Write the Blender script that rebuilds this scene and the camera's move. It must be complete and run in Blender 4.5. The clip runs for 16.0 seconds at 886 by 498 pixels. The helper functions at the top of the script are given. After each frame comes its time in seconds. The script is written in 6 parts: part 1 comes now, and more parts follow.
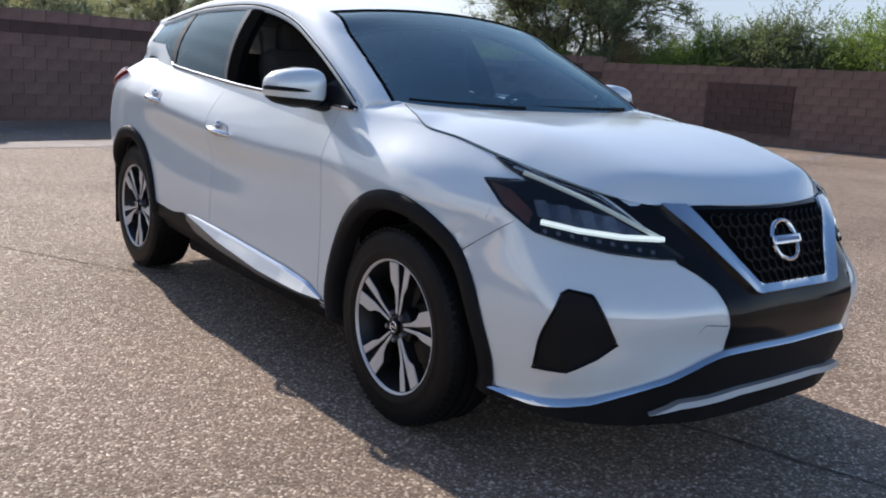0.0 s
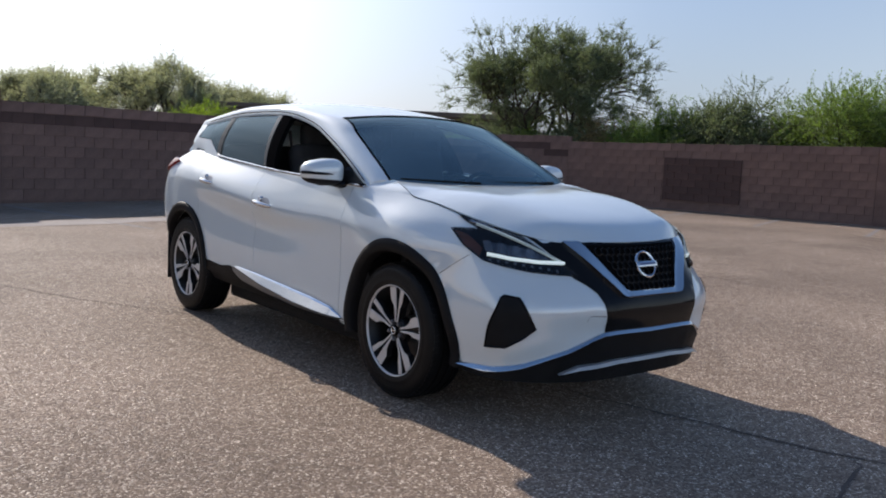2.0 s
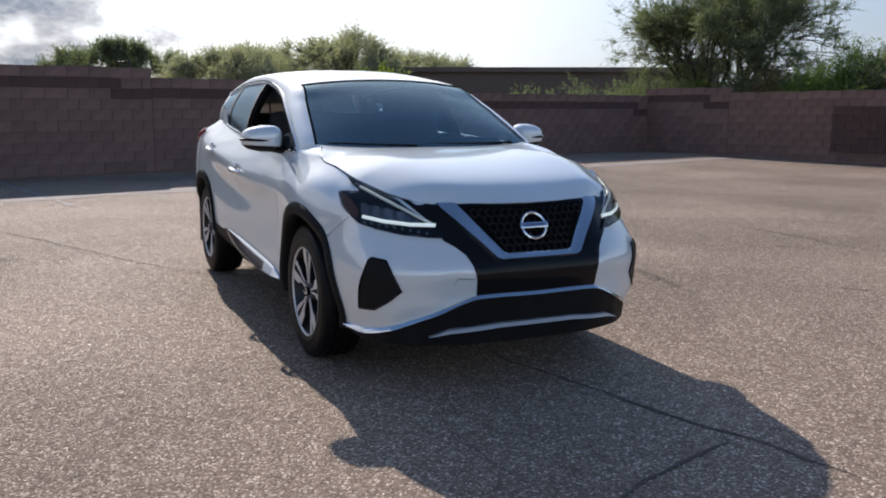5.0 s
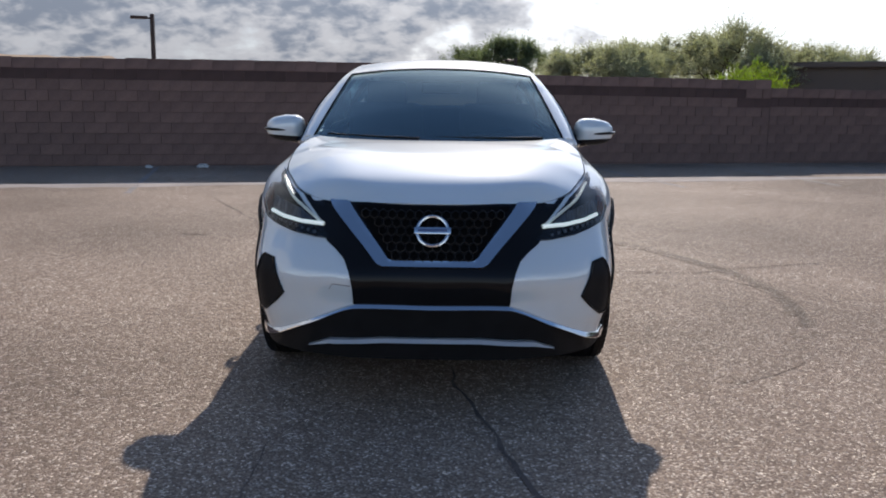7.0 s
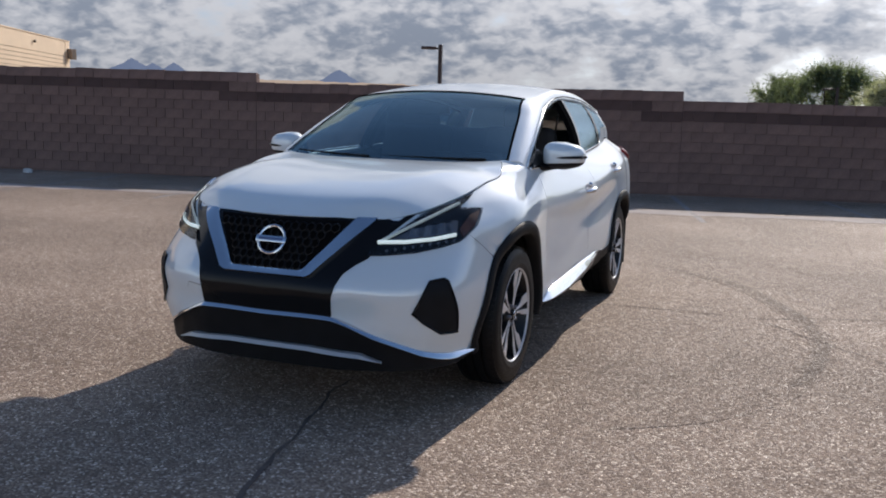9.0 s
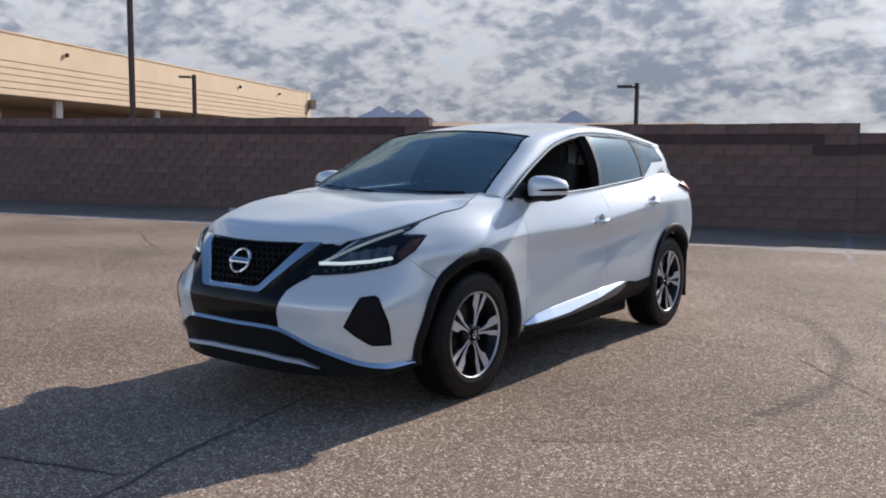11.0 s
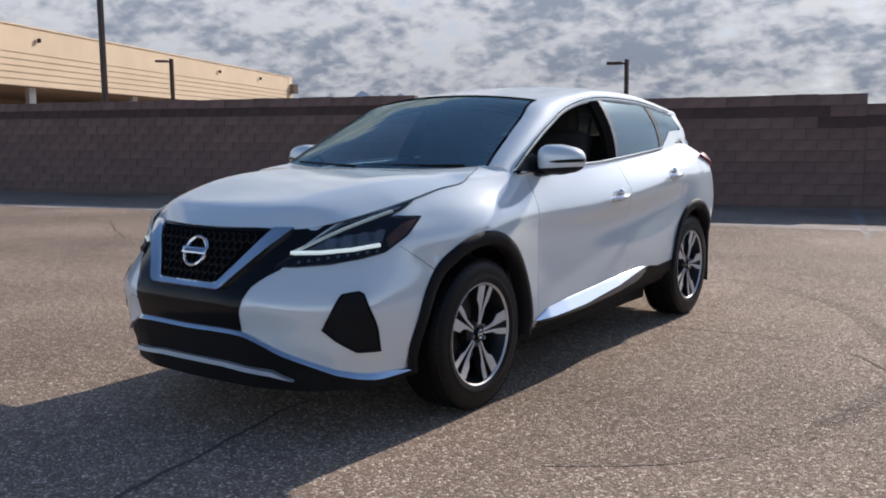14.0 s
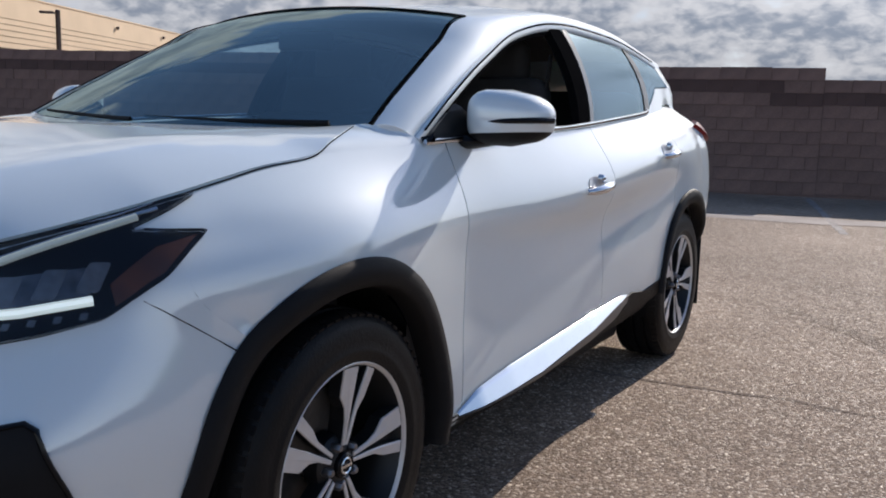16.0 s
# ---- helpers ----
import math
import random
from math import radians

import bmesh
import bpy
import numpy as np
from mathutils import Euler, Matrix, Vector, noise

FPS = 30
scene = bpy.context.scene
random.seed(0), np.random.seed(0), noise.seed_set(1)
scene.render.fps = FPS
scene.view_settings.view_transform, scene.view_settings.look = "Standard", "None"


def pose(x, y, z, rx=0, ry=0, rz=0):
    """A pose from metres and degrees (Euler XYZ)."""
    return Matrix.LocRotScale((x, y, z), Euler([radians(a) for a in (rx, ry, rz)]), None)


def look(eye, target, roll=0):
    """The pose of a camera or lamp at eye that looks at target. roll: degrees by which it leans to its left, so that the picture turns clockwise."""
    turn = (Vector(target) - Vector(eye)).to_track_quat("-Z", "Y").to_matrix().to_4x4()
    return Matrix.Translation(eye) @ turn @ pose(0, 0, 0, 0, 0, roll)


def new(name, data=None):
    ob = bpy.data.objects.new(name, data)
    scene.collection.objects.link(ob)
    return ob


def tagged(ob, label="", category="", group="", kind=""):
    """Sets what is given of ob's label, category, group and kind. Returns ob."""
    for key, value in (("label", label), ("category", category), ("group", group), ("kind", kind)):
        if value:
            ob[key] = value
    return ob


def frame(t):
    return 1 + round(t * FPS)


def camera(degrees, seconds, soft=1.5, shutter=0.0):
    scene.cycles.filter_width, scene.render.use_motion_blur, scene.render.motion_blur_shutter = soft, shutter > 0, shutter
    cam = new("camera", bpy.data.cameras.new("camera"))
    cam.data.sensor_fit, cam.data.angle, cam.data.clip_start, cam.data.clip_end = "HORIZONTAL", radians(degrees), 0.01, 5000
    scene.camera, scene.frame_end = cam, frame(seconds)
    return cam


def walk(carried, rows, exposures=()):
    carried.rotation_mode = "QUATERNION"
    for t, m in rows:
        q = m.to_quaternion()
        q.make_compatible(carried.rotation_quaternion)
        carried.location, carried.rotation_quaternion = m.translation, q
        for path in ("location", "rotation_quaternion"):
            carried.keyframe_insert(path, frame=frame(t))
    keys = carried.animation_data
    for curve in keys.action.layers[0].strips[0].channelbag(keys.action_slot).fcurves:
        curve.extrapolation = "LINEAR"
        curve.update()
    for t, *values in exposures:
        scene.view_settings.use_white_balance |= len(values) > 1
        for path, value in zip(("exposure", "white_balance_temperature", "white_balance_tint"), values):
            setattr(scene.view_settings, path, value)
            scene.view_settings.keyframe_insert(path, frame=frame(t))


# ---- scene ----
cam = camera(52.87, 16.0, soft=1.9)
# camera: seconds, place, yaw, pitch, roll
PATH = [
    (0.0, -2.690, -2.596, 1.318, -37.69, -11.49, 3.61),
    (0.5, -2.988, -3.001, 1.341, -37.24, -10.09, 3.62),
    (1.0, -3.263, -3.376, 1.351, -36.76, -9.69, 3.28),
    (1.5, -3.526, -3.629, 1.364, -38.27, -8.29, 2.61),
    (2.0, -3.688, -3.894, 1.382, -38.68, -6.53, 2.68),
    (2.5, -3.791, -4.046, 1.399, -38.57, -6.06, 2.81),
    (3.0, -3.817, -4.105, 1.405, -38.17, -6.28, 2.77),
    (3.5, -3.590, -4.298, 1.410, -36.21, -7.25, 1.95),
    (3.7, -3.459, -4.373, 1.408, -35.17, -7.85, 1.79),
    (5.8, -1.303, -4.879, 1.453, -14.64, -9.60, 0.44),
    (6.0, -1.033, -4.881, 1.453, -11.40, -9.66, 0.69),
    (6.5, -0.478, -4.859, 1.427, -5.69, -9.81, 1.33),
    (7.0, 0.081, -4.810, 1.414, 0.52, -9.82, 0.73),
    (7.2, 0.328, -4.835, 1.426, 3.07, -9.83, 0.55),
    (7.5, 0.660, -4.760, 1.418, 6.15, -9.79, 0.59),
    (8.0, 1.199, -4.653, 1.431, 11.62, -9.13, 0.70),
    (8.5, 1.753, -4.586, 1.426, 17.37, -8.54, 0.65),
    (8.7, 1.943, -4.549, 1.411, 19.03, -8.52, 1.03),
    (10.8, 3.691, -4.195, 1.427, 35.27, -6.37, 1.09),
    (11.0, 3.766, -4.199, 1.420, 36.53, -6.16, 0.46),
    (11.5, 3.868, -4.297, 1.407, 37.87, -5.56, -0.06),
    (12.0, 3.890, -4.387, 1.402, 37.81, -5.29, -0.33),
    (12.5, 3.857, -4.398, 1.391, 37.44, -5.52, -0.39),
    (13.0, 3.739, -4.264, 1.365, 37.30, -5.73, -0.50),
    (13.5, 3.521, -3.940, 1.354, 37.03, -6.39, -0.56),
    (14.0, 3.224, -3.558, 1.327, 35.64, -7.17, -0.47),
    (14.5, 2.952, -3.109, 1.279, 34.07, -7.54, -0.12),
    (15.0, 2.685, -2.633, 1.258, 33.11, -7.92, 0.68),
    (15.5, 2.373, -2.145, 1.247, 31.58, -8.22, 0.98),
    (16.0, 2.097, -1.642, 1.218, 30.12, -8.82, 1.45),
]
# end of path


def aim(x, y, z, yaw, pitch, roll):
    """A camera pose from a place and its heading."""
    a, b = radians(yaw), radians(pitch)
    ahead = Vector((-math.sin(a) * math.cos(b), math.cos(a) * math.cos(b), math.sin(b)))
    return look((x, y, z), Vector((x, y, z)) + ahead, roll)


walk(cam, [(t, aim(*row)) for t, *row in PATH], [(0.0, 0.3, 6300, 14), (1.0, 0.18, 6300, 14), (2.0, 0.0, 6300, 14), (2.5, -0.04, 6300, 14), (3.0, 0.02, 6300, 14), (3.5, 0.04, 6300, 14), (6.0, 0.0, 6300, 14), (7.5, -0.04, 6300, 14), (8.7, -0.04, 6300, 14), (11.0, 0.0, 6300, 14), (16.0, 0.0, 6300, 14)])

# ---- world, sun, exposure ----
SUN = Vector((0.065, 1.0, 0.555)).normalized()


def cloudy_sky():
    world = bpy.data.worlds.new("sky")
    scene.world = world
    world.use_nodes = True
    nt = world.node_tree
    nt.nodes.clear()
    N, L = nt.nodes.new, nt.links.new
    out, bg = N("ShaderNodeOutputWorld"), N("ShaderNodeBackground")
    sky = N("ShaderNodeTexSky")
    sky.sky_type, sky.sun_disc = "NISHITA", False
    sky.sun_elevation, sky.sun_rotation = math.asin(SUN.z), math.atan2(SUN.x, SUN.y)
    sky.air_density, sky.dust_density, sky.ozone_density = 1.0, 0.5, 2.5
    co = N("ShaderNodeTexCoord")
    sep = N("ShaderNodeSeparateXYZ")
    L(co.outputs["Generated"], sep.inputs[0])

    def math_node(op, a, b=None, clamp=False):
        n = N("ShaderNodeMath")
        n.operation, n.use_clamp = op, clamp
        for i, v in enumerate((a, b)):
            if v is None:
                continue
            if isinstance(v, (int, float)):
                n.inputs[i].default_value = v
            else:
                L(v, n.inputs[i])
        return n.outputs[0]

    z = math_node("MAXIMUM", sep.outputs[2], 0.0)
    zz = math_node("ADD", z, 0.46)
    u, v = math_node("DIVIDE", sep.outputs[0], zz), math_node("DIVIDE", sep.outputs[1], zz)
    flat = N("ShaderNodeCombineXYZ")
    L(u, flat.inputs[0]), L(v, flat.inputs[1])
    small, big = N("ShaderNodeTexNoise"), N("ShaderNodeTexNoise")
    for n, scale, detail, rough in ((small, 8.6, 4.0, 0.52), (big, 2.2, 3, 0.5)):
        n.inputs["Scale"].default_value, n.inputs["Detail"].default_value, n.inputs["Roughness"].default_value = scale, detail, rough
        L(flat.outputs[0], n.inputs["Vector"])
    small.inputs["Distortion"].default_value = 0.15
    # cloud field thins out towards +x, where the sky is clear
    cover = math_node("MULTIPLY_ADD", sep.outputs[0], -0.9)
    cover.node.inputs[2].default_value = -0.015
    cover = math_node("MINIMUM", math_node("MAXIMUM", cover, -0.4), 0.055)
    # and towards -y and overhead
    front = math_node("MINIMUM", math_node("MULTIPLY", math_node("SUBTRACT", sep.outputs[1], 0.15), 1.2), 0.0)
    above = math_node("MINIMUM", math_node("MULTIPLY", math_node("SUBTRACT", 0.38, z), 2.0), 0.0)
    cover = math_node("MAXIMUM", math_node("ADD", math_node("ADD", cover, front), above), -0.4)
    f = math_node("ADD", math_node("ADD", math_node("MULTIPLY", small.outputs["Fac"], 0.75), math_node("MULTIPLY", big.outputs["Fac"], 0.50)), cover)
    edge = N("ShaderNodeMapRange")
    edge.interpolation_type = "SMOOTHSTEP"
    edge.inputs["From Min"].default_value, edge.inputs["From Max"].default_value = 0.42, 0.60
    L(f, edge.inputs["Value"])
    thick = N("ShaderNodeMapRange")
    thick.interpolation_type = "SMOOTHSTEP"
    thick.inputs["From Min"].default_value, thick.inputs["From Max"].default_value = 0.42, 0.60
    puff = N("ShaderNodeTexNoise")
    puff.inputs["Scale"].default_value, puff.inputs["Detail"].default_value, puff.inputs["Distortion"].default_value = 29.0, 4, 0.3
    L(flat.outputs[0], puff.inputs["Vector"])
    cells = math_node("ADD", math_node("MULTIPLY", small.outputs["Fac"], 0.34), math_node("MULTIPLY", puff.outputs["Fac"], 0.36))
    L(math_node("ADD", cells, math_node("MULTIPLY", big.outputs["Fac"], 0.30)), thick.inputs["Value"])
    # clouds glow towards the sun
    dot = N("ShaderNodeVectorMath")
    dot.operation = "DOT_PRODUCT"
    L(co.outputs["Generated"], dot.inputs[0])
    dot.inputs[1].default_value = SUN
    glow = math_node("POWER", math_node("MAXIMUM", dot.outputs["Value"], 0.0), 22.0)
    tone = N("ShaderNodeMix")
    tone.data_type = "RGBA"
    tone.inputs[6].default_value, tone.inputs[7].default_value = (8.8, 9.0, 9.2, 1), (3.8, 4.4, 5.3, 1)
    body = N("ShaderNodeMapRange")
    body.inputs["From Min"].default_value, body.inputs["From Max"].default_value = 0.52, 0.68
    L(f, body.inputs["Value"])
    L(math_node("MULTIPLY", thick.outputs[0], body.outputs[0]), tone.inputs[0])
    lit = N("ShaderNodeMix")
    lit.data_type, lit.blend_type = "RGBA", "MULTIPLY"
    lit.inputs[0].default_value = 1.0
    boost = N("ShaderNodeMix")
    boost.data_type = "RGBA"
    boost.inputs[6].default_value, boost.inputs[7].default_value = (0.92, 0.92, 0.92, 1), (2.2, 2.15, 2.05, 1)
    L(glow, boost.inputs[0])
    warm = N("ShaderNodeMix")
    warm.data_type = "RGBA"
    warm.inputs[6].default_value, warm.inputs[7].default_value = (0, 0, 0, 1), (9.6, 9.2, 8.8, 1)
    # thin high haze whitens the sky below the sun, where the clouds end
    hazy = N("ShaderNodeVectorMath")
    hazy.operation = "DOT_PRODUCT"
    L(co.outputs["Generated"], hazy.inputs[0])
    hazy.inputs[1].default_value = Vector((0.24, 0.93, 0.26)).normalized()
    L(math_node("POWER", math_node("MAXIMUM", hazy.outputs["Value"], 0.0), 12.0), warm.inputs[0])
    # clouds are greyer low down, where they are seen from the side
    depth = N("ShaderNodeMapRange")
    depth.inputs["From Max"].default_value = 0.20
    depth.inputs["To Min"].default_value, depth.inputs["To Max"].default_value = 0.66, 1.06
    L(z, depth.inputs["Value"])
    dim = N("ShaderNodeVectorMath")
    dim.operation = "SCALE"
    L(tone.outputs[2], dim.inputs[0]), L(depth.outputs[0], dim.inputs["Scale"])
    L(dim.outputs[0], lit.inputs[6]), L(boost.outputs[2], lit.inputs[7])
    haze = N("ShaderNodeMix")
    haze.data_type, haze.blend_type = "RGBA", "ADD"
    haze.inputs[0].default_value = 1.0
    # pale haze low over the horizon
    low = math_node("POWER", math_node("MAXIMUM", math_node("SUBTRACT", 1.0, math_node("DIVIDE", z, 0.40)), 0.0), 1.0)
    veil = N("ShaderNodeMix")
    veil.data_type = "RGBA"
    toward = N("ShaderNodeMix")
    toward.data_type = "RGBA"
    toward.inputs[6].default_value, toward.inputs[7].default_value = (10.4, 11.4, 12.0, 1), (4.4, 4.9, 5.9, 1)
    L(math_node("MULTIPLY", sep.outputs[1], 1.6, True), toward.inputs[0]), L(toward.outputs[2], veil.inputs[7])
    rich = N("ShaderNodeMix")
    rich.data_type, rich.blend_type = "RGBA", "MULTIPLY"
    rich.inputs[0].default_value, rich.inputs[7].default_value = 1.0, (1.18, 1.30, 1.40, 1)
    L(sky.outputs[0], rich.inputs[6])
    L(math_node("MULTIPLY", low, 0.85), veil.inputs[0]), L(rich.outputs[2], veil.inputs[6])
    L(veil.outputs[2], haze.inputs[6]), L(warm.outputs[2], haze.inputs[7])
    mix = N("ShaderNodeMix")
    mix.data_type = "RGBA"
    L(edge.outputs[0], mix.inputs[0]), L(haze.outputs[2], mix.inputs[6]), L(lit.outputs[2], mix.inputs[7])
    L(mix.outputs[2], bg.inputs[0])
    bg.inputs[1].default_value = SKY_STRENGTH
    L(bg.outputs[0], out.inputs[0])


SKY_STRENGTH = 0.086
cloudy_sky()
sun = new("sun", bpy.data.lights.new("sun", "SUN"))
sun.data.energy, sun.data.angle, sun.data.color = 4.6, radians(0.6), (1.0, 0.91, 0.785)
sun.matrix_world = look(SUN * 60, (0, 0, 0))
scene.view_settings.exposure = 0.0


# ---- materials ----
def material(name, color, rough=0.5, metal=0.0, coat=0.0, vary=0.0, scale=4.0, bump=0.0, bump_scale=200.0, spec=0.5, random_tone=0.0, island_tone=0.0, fine=0.0, fine_scale=90.0):
    """A principled material: colour with broad and fine variation, fine relief."""
    m = bpy.data.materials.new(name)
    m.use_nodes = True
    nt = m.node_tree
    N, L = nt.nodes.new, nt.links.new
    b = nt.nodes["Principled BSDF"]
    b.inputs["Base Color"].default_value = (*color, 1)
    b.inputs["Roughness"].default_value, b.inputs["Metallic"].default_value = rough, metal
    b.inputs["Coat Weight"].default_value, b.inputs["Coat Roughness"].default_value = coat, 0.07
    b.inputs["Specular IOR Level"].default_value, b.inputs["Coat IOR"].default_value = spec, 2.4
    co = N("ShaderNodeTexCoord")
    last = None

    def scaled(fac, amount, lo=0.3, hi=0.7):
        """Brightness factor 1 - amount .. 1 + amount."""
        r = N("ShaderNodeMapRange")
        r.inputs["From Min"].default_value, r.inputs["From Max"].default_value = lo, hi
        r.inputs["To Min"].default_value, r.inputs["To Max"].default_value = 1 - amount, 1 + amount
        L(fac, r.inputs["Value"])
        return r.outputs[0]

    factors = []
    for amount, sc in ((vary, scale), (fine, fine_scale)):
        if amount:
            n = N("ShaderNodeTexNoise")
            n.inputs["Scale"].default_value, n.inputs["Detail"].default_value = sc, 5
            L(co.outputs["Object"], n.inputs["Vector"])
            factors.append(scaled(n.outputs["Fac"], amount))
            if sc == scale:
                last = n
    if random_tone:
        factors.append(scaled(N("ShaderNodeObjectInfo").outputs["Random"], random_tone, 0, 1))
    if island_tone:
        factors.append(scaled(N("ShaderNodeNewGeometry").outputs["Random Per Island"], island_tone, 0, 1))
    if factors:
        f = factors[0]
        for g in factors[1:]:
            mul = N("ShaderNodeMath")
            mul.operation = "MULTIPLY"
            L(f, mul.inputs[0]), L(g, mul.inputs[1])
            f = mul.outputs[0]
        tint = N("ShaderNodeVectorMath")
        tint.operation = "SCALE"
        tint.inputs[0].default_value = color
        L(f, tint.inputs["Scale"])
        L(tint.outputs[0], b.inputs["Base Color"])
    if bump:
        n = N("ShaderNodeTexNoise")
        n.inputs["Scale"].default_value, n.inputs["Detail"].default_value = bump_scale, 3
        L(co.outputs["Object"], n.inputs["Vector"])
        k = N("ShaderNodeBump")
        k.inputs["Strength"].default_value, k.inputs["Distance"].default_value = bump, 0.01
        L(n.outputs["Fac"], k.inputs["Height"]), L(k.outputs[0], b.inputs["Normal"])
    return m


def glass(name, tint, rough=0.0, ior=1.5, sheen=(0.8, 0.8, 0.8)):
    """Thin tinted pane: see-through colour with a Fresnel-weighted gloss."""
    m = bpy.data.materials.new(name)
    m.use_nodes = True
    nt = m.node_tree
    nt.nodes.clear()
    N, L = nt.nodes.new, nt.links.new
    out, mix, clear, gloss, fr = N("ShaderNodeOutputMaterial"), N("ShaderNodeMixShader"), N("ShaderNodeBsdfTransparent"), N("ShaderNodeBsdfGlossy"), N("ShaderNodeFresnel")
    clear.inputs[0].default_value = (*tint, 1)
    gloss.inputs["Roughness"].default_value, gloss.inputs["Color"].default_value = rough, (*sheen, 1)
    fr.inputs[0].default_value = ior
    L(fr.outputs[0], mix.inputs[0]), L(clear.outputs[0], mix.inputs[1]), L(gloss.outputs[0], mix.inputs[2]), L(mix.outputs[0], out.inputs[0])
    return m


def glowing(name, color, strength):
    m = material(name, color, 0.3)
    b = m.node_tree.nodes["Principled BSDF"]
    b.inputs["Emission Color"].default_value, b.inputs["Emission Strength"].default_value = (*color, 1), strength
    return m


def asphalt_material(name="asphalt", tone_scale=1.0):
    """Old sun-bleached asphalt with pale aggregate, stains and wear."""
    m = bpy.data.materials.new(name)
    m.use_nodes = True
    nt = m.node_tree
    N, L = nt.nodes.new, nt.links.new
    b = nt.nodes["Principled BSDF"]
    co = N("ShaderNodeTexCoord")
    stone, broad, mid = N("ShaderNodeTexVoronoi"), N("ShaderNodeTexNoise"), N("ShaderNodeTexNoise")
    stone.inputs["Scale"].default_value = 105
    broad.inputs["Scale"].default_value, broad.inputs["Detail"].default_value = 0.35, 5
    mid.inputs["Scale"].default_value, mid.inputs["Detail"].default_value = 14, 6
    for n in (stone, broad, mid):
        L(co.outputs["Object"], n.inputs["Vector"])
    tone = N("ShaderNodeValToRGB")
    cells = N("ShaderNodeSeparateColor")
    L(stone.outputs["Color"], cells.inputs[0])
    L(cells.outputs[0], tone.inputs[0])
    e = tone.color_ramp.elements
    e[0].position, e[0].color = 0.0, (0.132, 0.096, 0.0755, 1)
    e[1].position, e[1].color = 1.0, (0.62, 0.525, 0.415, 1)
    for p, c in ((0.5, (0.196, 0.146, 0.108, 1)), (0.80, (0.272, 0.206, 0.153, 1)), (0.92, (0.40, 0.325, 0.262, 1))):
        k = e.new(p)
        k.color = c
    amount = None
    for n, lo in ((broad, 0.32), (mid, 0.17)):
        r = N("ShaderNodeMapRange")
        r.inputs["From Min"].default_value, r.inputs["From Max"].default_value = 0.3, 0.7
        r.inputs["To Min"].default_value, r.inputs["To Max"].default_value = 1 - lo * 0.8, 1 + lo
        L(n.outputs["Fac"], r.inputs["Value"])
        if amount:
            mul = N("ShaderNodeMath")
            mul.operation = "MULTIPLY"
            L(amount, mul.inputs[0]), L(r.outputs[0], mul.inputs[1])
            amount = mul.outputs[0]
        else:
            amount = r.outputs[0]
    s = N("ShaderNodeVectorMath")
    s.operation = "SCALE"
    wear = N("ShaderNodeMath")
    wear.operation = "MULTIPLY"
    wear.inputs[1].default_value = tone_scale * 1.24
    L(amount, wear.inputs[0])
    L(tone.outputs[0], s.inputs[0]), L(wear.outputs[0], s.inputs["Scale"]), L(s.outputs[0], b.inputs["Base Color"])
    # every stone has a face of its own, some of them polished
    polish = N("ShaderNodeMapRange")
    polish.inputs["From Min"].default_value, polish.inputs["From Max"].default_value = 0.72, 1.0
    polish.inputs["To Min"].default_value, polish.inputs["To Max"].default_value = 0.88, 0.42
    L(cells.outputs[1], polish.inputs["Value"]), L(polish.outputs[0], b.inputs["Roughness"])
    b.inputs["Specular IOR Level"].default_value = 0.12
    facet, lean, geo, face, unit = N("ShaderNodeVectorMath"), N("ShaderNodeVectorMath"), N("ShaderNodeNewGeometry"), N("ShaderNodeVectorMath"), N("ShaderNodeVectorMath")
    facet.operation, lean.operation, face.operation, unit.operation = "SUBTRACT", "MULTIPLY", "ADD", "NORMALIZE"
    facet.inputs[1].default_value, lean.inputs[1].default_value = (0.5, 0.5, 0.5), (0.14, 0.14, 0.0)
    L(stone.outputs["Color"], facet.inputs[0]), L(facet.outputs[0], lean.inputs[0])
    L(lean.outputs[0], face.inputs[0]), L(geo.outputs["Normal"], face.inputs[1]), L(face.outputs[0], unit.inputs[0])
    k = N("ShaderNodeBump")
    L(unit.outputs[0], k.inputs["Normal"])
    k.inputs["Strength"].default_value, k.inputs["Distance"].default_value = 0.6, 0.006
    L(stone.outputs["Distance"], k.inputs["Height"]), L(k.outputs[0], b.inputs["Normal"])
    k.invert = True
    return m


PAINT = material("white_paint", (0.735, 0.815, 0.845), 0.6, spec=0.12, coat=1.0, vary=0.015, scale=3, fine=0.012, fine_scale=900)
BLACK_GLOSS = material("gloss_black_plastic", (0.008, 0.008, 0.009), 0.13, spec=0.22, vary=0.1, scale=6)
BLACK_MATT = material("black_textured_plastic", (0.013, 0.013, 0.014), 0.55, spec=0.12, vary=0.15, scale=9, bump=0.15, bump_scale=900)
PILLAR_TRIM = material("pillar_trim_film", (0.035, 0.036, 0.038), 0.14, metal=0.0, vary=0.04, scale=10)
CHROME = material("chrome", (0.74, 0.75, 0.77), 0.08, metal=1.0, vary=0.02, scale=12)
MACHINED = material("machined_aluminium", (0.66, 0.65, 0.64), 0.36, metal=0.3, vary=0.05, scale=20)
DARK_ALLOY = material("dark_grey_alloy", (0.018, 0.018, 0.019), 0.4, metal=0.3, vary=0.1, scale=15)
RUBBER = material("tyre_rubber", (0.0060, 0.0060, 0.0065), 0.5, spec=0.22, vary=0.25, scale=14, bump=0.2, bump_scale=160)
BRAKE = material("brake_metal", (0.09, 0.085, 0.08), 0.5, metal=0.7, vary=0.2, scale=30)
CABIN = material("dark_cabin_trim", (0.022, 0.021, 0.021), 0.7, vary=0.12, scale=12, bump=0.2, bump_scale=500)
